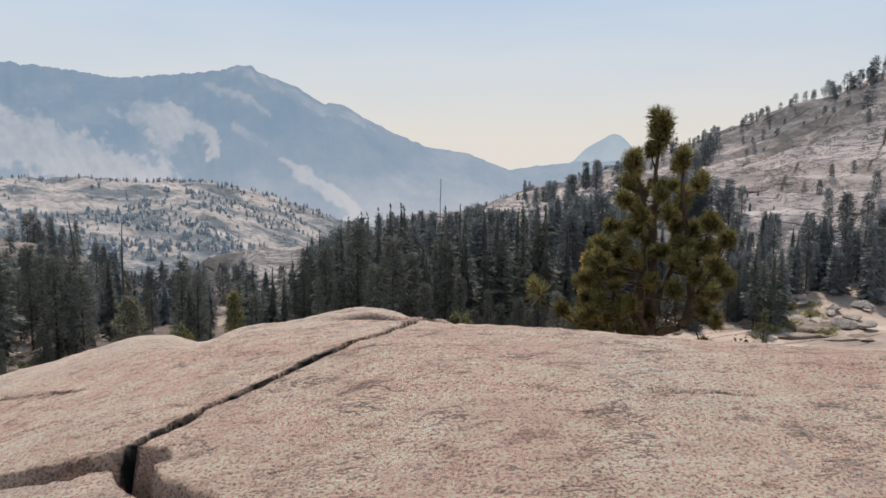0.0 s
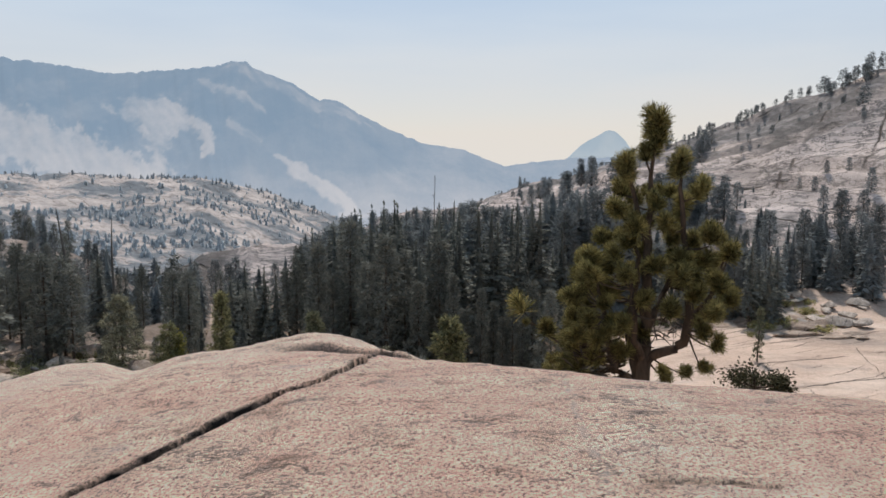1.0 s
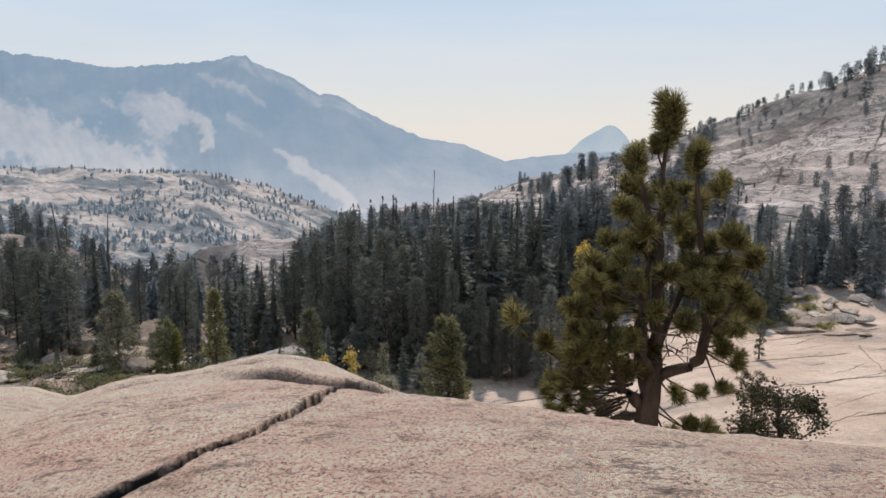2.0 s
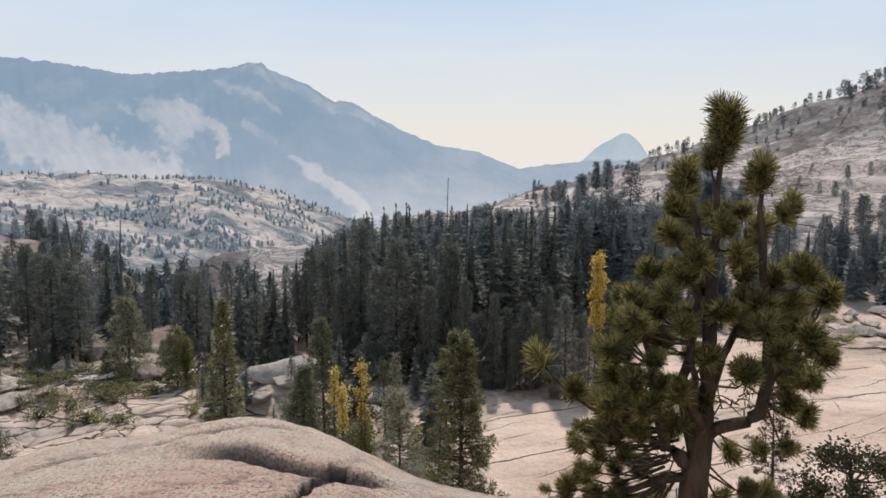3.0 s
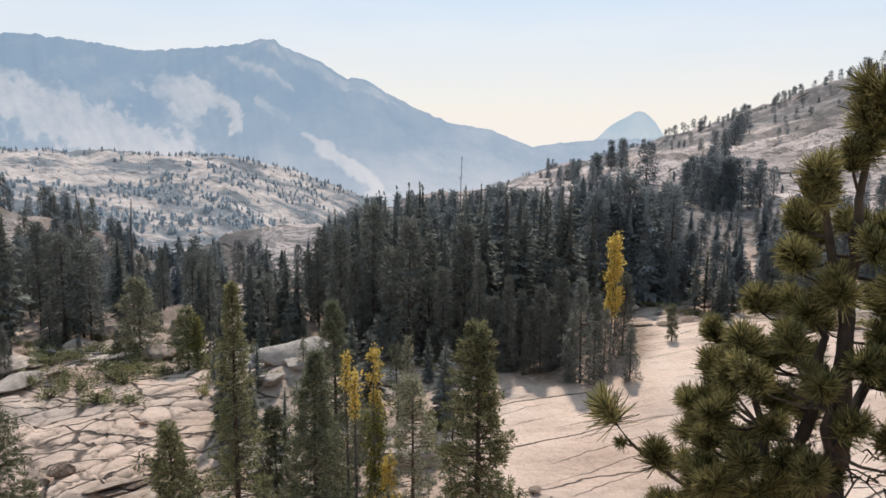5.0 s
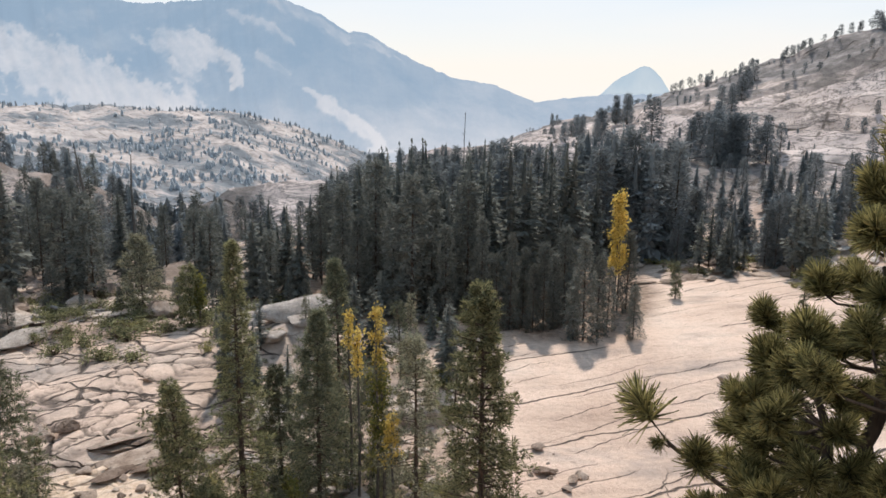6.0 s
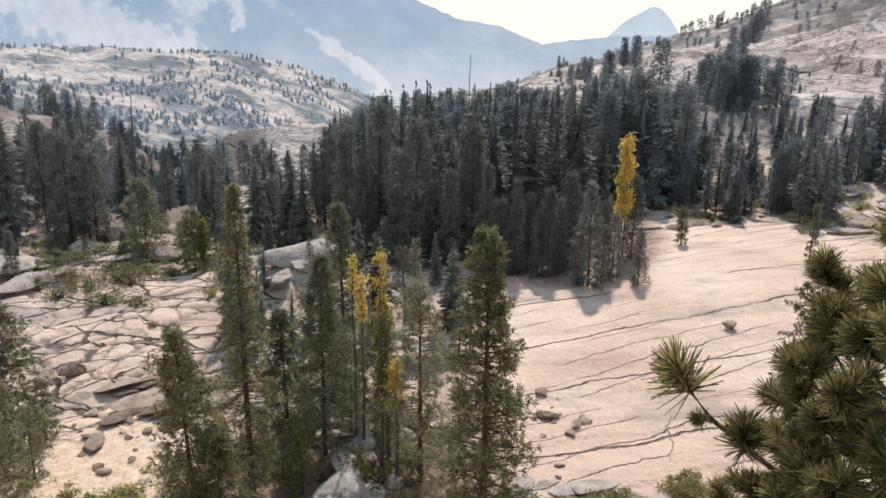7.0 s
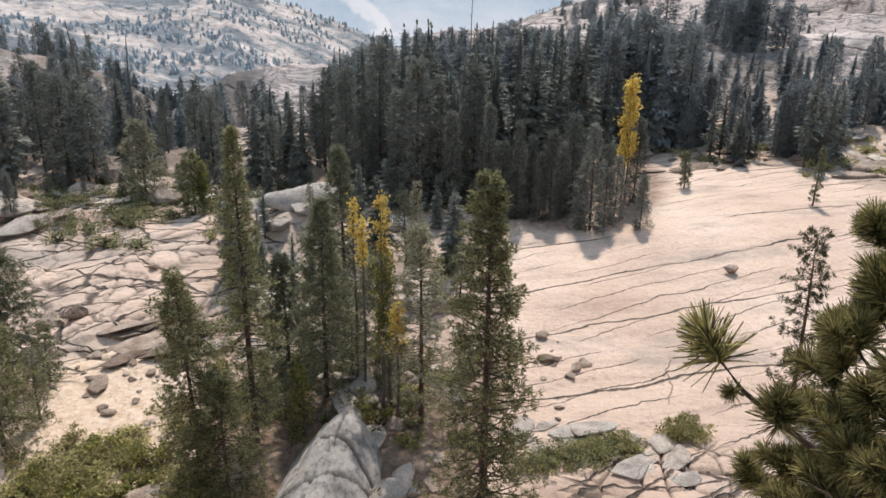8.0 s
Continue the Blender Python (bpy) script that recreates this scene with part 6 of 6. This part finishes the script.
        p2 = p0.lerp(p1, 0.6) + Vector((rn.gauss(0, 0.06), rn.gauss(0, 0.06), rn.gauss(0, 0.08)))
        ob = new("dead_twig", tube_mesh("dead_twig", [([p0, p0.lerp(p1, 0.5) + Vector((0, 0, 0.03)), p1], [0.008, 0.006, 0.002]), ([p0.lerp(p1, 0.4), p2], [0.004, 0.002])], M_BARK_GREY if k % 3 == 0 else M_BARK, 5))
        ob.parent = pine
        ob["label"] = "bare dead twig"


build_pine()


def build_juniper(x, y, z, tall, seed, label):
    """The dark scaly bush beside the pine."""
    rn = random.Random(seed)
    rg = np.random.default_rng(seed)
    thing = tagged(new("juniper"), label, "juniper")
    thing.matrix_basis = pose(x, y, z, 0, 0, seed * 40) @ Matrix.Diagonal((tall, tall, tall, 1))
    limbs = [([(0, 0, -0.4), (0.03, 0, 0.4), (-0.03, 0.02, 0.9), (0.02, 0, 1.45)], [0.06, 0.05, 0.03, 0.010])]
    places, ways = [], []
    for k in range(74):
        h = rn.uniform(0.05, 1.55)
        az, ln = rn.uniform(0, 6.28), 0.56 * math.sqrt(max(1.02 - ((h - 0.7) / 1.0) ** 2, 0.02)) * rn.uniform(0.45, 1.1)
        p0 = Vector((0, 0, max(h - 0.3 * ln - 0.05, 0.0)))
        p1 = Vector((math.cos(az) * ln, math.sin(az) * ln, h))
        limbs.append(([p0, p0.lerp(p1, 0.5) + Vector((0, 0, -0.03)), p1], [0.014, 0.009, 0.003]))
        big = rn.uniform(0.035, 0.07)
        for j in range(230):
            q = p0.lerp(p1, rn.uniform(0.80, 1.06))
            places.append((q.x + rn.gauss(0, big), q.y + rn.gauss(0, big), q.z + rn.gauss(0, big)))
            ways.append((p1.x - p0.x + rn.gauss(0, 0.25), p1.y - p0.y + rn.gauss(0, 0.25), rn.uniform(-0.1, 0.4)))
    stems = new("trunk", tube_mesh("trunk", limbs[:1], M_BARK, 8))
    twigs = tagged(new("branchwork", tube_mesh("branchwork", limbs[1:], M_BARK, 5)), kind="stuff")
    twigs.parent = thing
    v, f = sprays(rg, np.array(places), np.array(ways), 0.036 / tall, 0.011 / tall, 0.1)
    crown = new("crown", array_mesh("crown", v, f, M_JUNIPER))
    stems.parent = crown.parent = thing


build_juniper(4.28, 9.05, rock_height(4.28, 9.05), 0.92, 5, "small dark juniper beside the pine on the rock edge")
mid_tree(215, 25.3, 53.0, 13.4, 1.35, "sparse dark juniper standing below the outcrop", M_JUNIPER, "juniper", boughs=90, clumps=5, needles=26, size=0.26, gap=0.3, shape=0.35, base=0.1)

# rock pile on the bench
rn = random.Random(55)
for k in range(36):
    s = rn.uniform(1.0, 3.0)
    boulder(rn.uniform(24.5, 30.5), rn.uniform(124, 150), s * rn.uniform(1.1, 1.9), s, s * rn.uniform(0.5, 0.85), rn.uniform(0, 180), rn.uniform(-8, 8), rn.randrange(7), "big pale granite block piled on the bench", 0.1)

# young conifers and saplings in the gully
rn = random.Random(66)
SAPLINGS = [tall_tree("young_pine", 230 + k, 5.0, (1.0, 1.3, 0.8)[k], "young olive-green pine growing in the gully", "pine", (M_PINE_MID, M_FIR_NEAR, M_PINE_GREY)[k], M_BARK, base=0.04, pine=dict(boughs=54, clumps=4, needles=10, size=0.28, shape=0.7, gap=0.15)) for k in range(3)]
spare = list(SAPLINGS)
for k in range(26):
    a, r = (rn.uniform(-20, 2.5), rn.uniform(46, 80)) if k < 25 else (-33.0, 52)
    x, y = at_bearing(a, r)
    h = rn.uniform(0.35, 1.35)
    t = spare.pop() if spare else copy_thing(SAPLINGS[rn.randrange(3)], Matrix())
    stand(t, x, y, None, h, rn.uniform(0, 360), 0, h * rn.uniform(0.9, 1.2))
    t["group"] = "gully saplings"


# fallen timber and rocks behind the jointed slabs
def fallen_log(seed, a, r, length, turn):
    rn = random.Random(seed)
    x, y = at_bearing(a, r)
    limbs = [([(-length / 2, 0, 0.1), (0, rn.uniform(-0.15, 0.15), 0.16), (length / 2, 0, 0.1)], [0.24, 0.19, 0.09])]
    for k in range(7):
        u, az = rn.uniform(-0.3, 0.5) * length, rn.uniform(0.3, 2.8)
        ln = rn.uniform(0.3, 1.1)
        limbs.append(([(u, 0, 0.12), (u + 0.3 * ln, math.cos(az) * ln, 0.12 + math.sin(az) * ln)], [0.05, 0.015]))
    ob = tagged(new("fallen_log", tube_mesh("fallen_log", limbs, M_DEAD, 7)), "weathered grey fallen trunk with broken branch stubs", "log", "fallen logs")
    x2, y2 = x + math.cos(radians(turn)), y + math.sin(radians(turn))
    slope = math.degrees(math.atan2(ground_height(x2, y2) - ground_height(x, y), 1.0))
    ob.matrix_basis = pose(x, y, ground_height(x, y), 0, -max(-15, min(15, slope)), turn)


for k, (a, r, ln, turn) in enumerate(((-30.2, 97, 9, 25), (-28.4, 94, 6, -40), (-26.6, 99, 8, 10), (-31.5, 101, 7, -20), (-21.5, 96, 6, 35), (-4.0, 50, 6, 30), (-15.5, 56, 5, -25))):
    fallen_log(700 + k, a, r, ln, turn)
rn = random.Random(79)
for k in range(34):
    s = rn.uniform(1.2, 4.2)
    boulder(rn.uniform(-35, -14), rn.uniform(88, 128), s * rn.uniform(1.1, 2.0), s, s * rn.uniform(0.5, 0.9), rn.uniform(0, 180), rn.uniform(-10, 10), rn.randrange(7), "rounded granite block in the wood's shade", 0.15)

# broken ledges along the foot of the bench
rn = random.Random(91)
for k in range(34):
    s = rn.uniform(1.2, 3.8)
    a = rn.uniform(11.5, 31)
    boulder(a, rn.uniform(112, 132) + 0.5 * max(a - 24, 0), s * rn.uniform(1.4, 2.8), s, s * rn.uniform(0.3, 0.6), rn.uniform(-25, 35), rn.uniform(-8, 8), rn.randrange(7), "flat broken granite ledge block on the bench", 0.15)

# small firs and pines between the gully and the forest edge
rn = random.Random(93)
for k in range(20):
    a = rn.uniform(-19.5, 0.5)
    c = put_fir(a, rn.uniform(64, 94), rn.uniform(3.5, 8.5), None, 1.25)
    c.name, c["label"], c["group"] = "gully_conifer", "young dark conifer between boulders and brush", "gully conifers"
for k in range(24):
    c = put_fir(rn.uniform(-20.0, -9.0), rn.uniform(98, 175), rn.uniform(5, 12), None, 1.2)
    c.name, c["label"], c["group"] = "gully_conifer", "dark conifer at the head of the gully", "gully conifers"
for k in range(16):
    s = rn.uniform(1.5, 4.5)
    boulder(rn.uniform(-18, -3), rn.uniform(62, 92), s * rn.uniform(1.1, 2.0), s, s * rn.uniform(0.5, 0.9), rn.uniform(0, 180), rn.uniform(-10, 10), rn.randrange(7), "pale granite block among gully trees", 0.15)

# broken ledges, brush and timber between the slabs and the left wood
rn = random.Random(97)
blocks = []
for k in range(90):
    s = rn.uniform(0.8, 2.8)
    a = rn.uniform(-34, -12)
    blocks.append((a, rn.uniform(89, 106) - 0.35 * max(a + 24, 0), s * rn.uniform(1.3, 2.8), s, s * rn.uniform(0.4, 0.8), rn.uniform(-40, 40), rn.randrange(7)))
stone_field("ledge_blocks", "pale broken granite blocks below the wood", blocks)
for k in range(64):
    shrub(2, rn.uniform(-34, -11), rn.uniform(86, 112), rn.uniform(1.4, 3.4), rn.uniform(1.6, 3.4))
for k in range(18):
    c = put_fir(rn.uniform(-33, -12), rn.uniform(92, 108), rn.uniform(2.5, 6.5), None, 1.2, "edge")
    c.name, c["label"], c["group"] = "gully_conifer", "small dark conifer between ledge blocks", "gully conifers"
for k, (a, r, ln, turn) in enumerate(((-29.6, 92, 7, 50), (-28.0, 97, 8, -15), (-25.5, 95, 5, 30), (-18.5, 92, 6, -35))):
    fallen_log(720 + k, a, r, ln, turn)
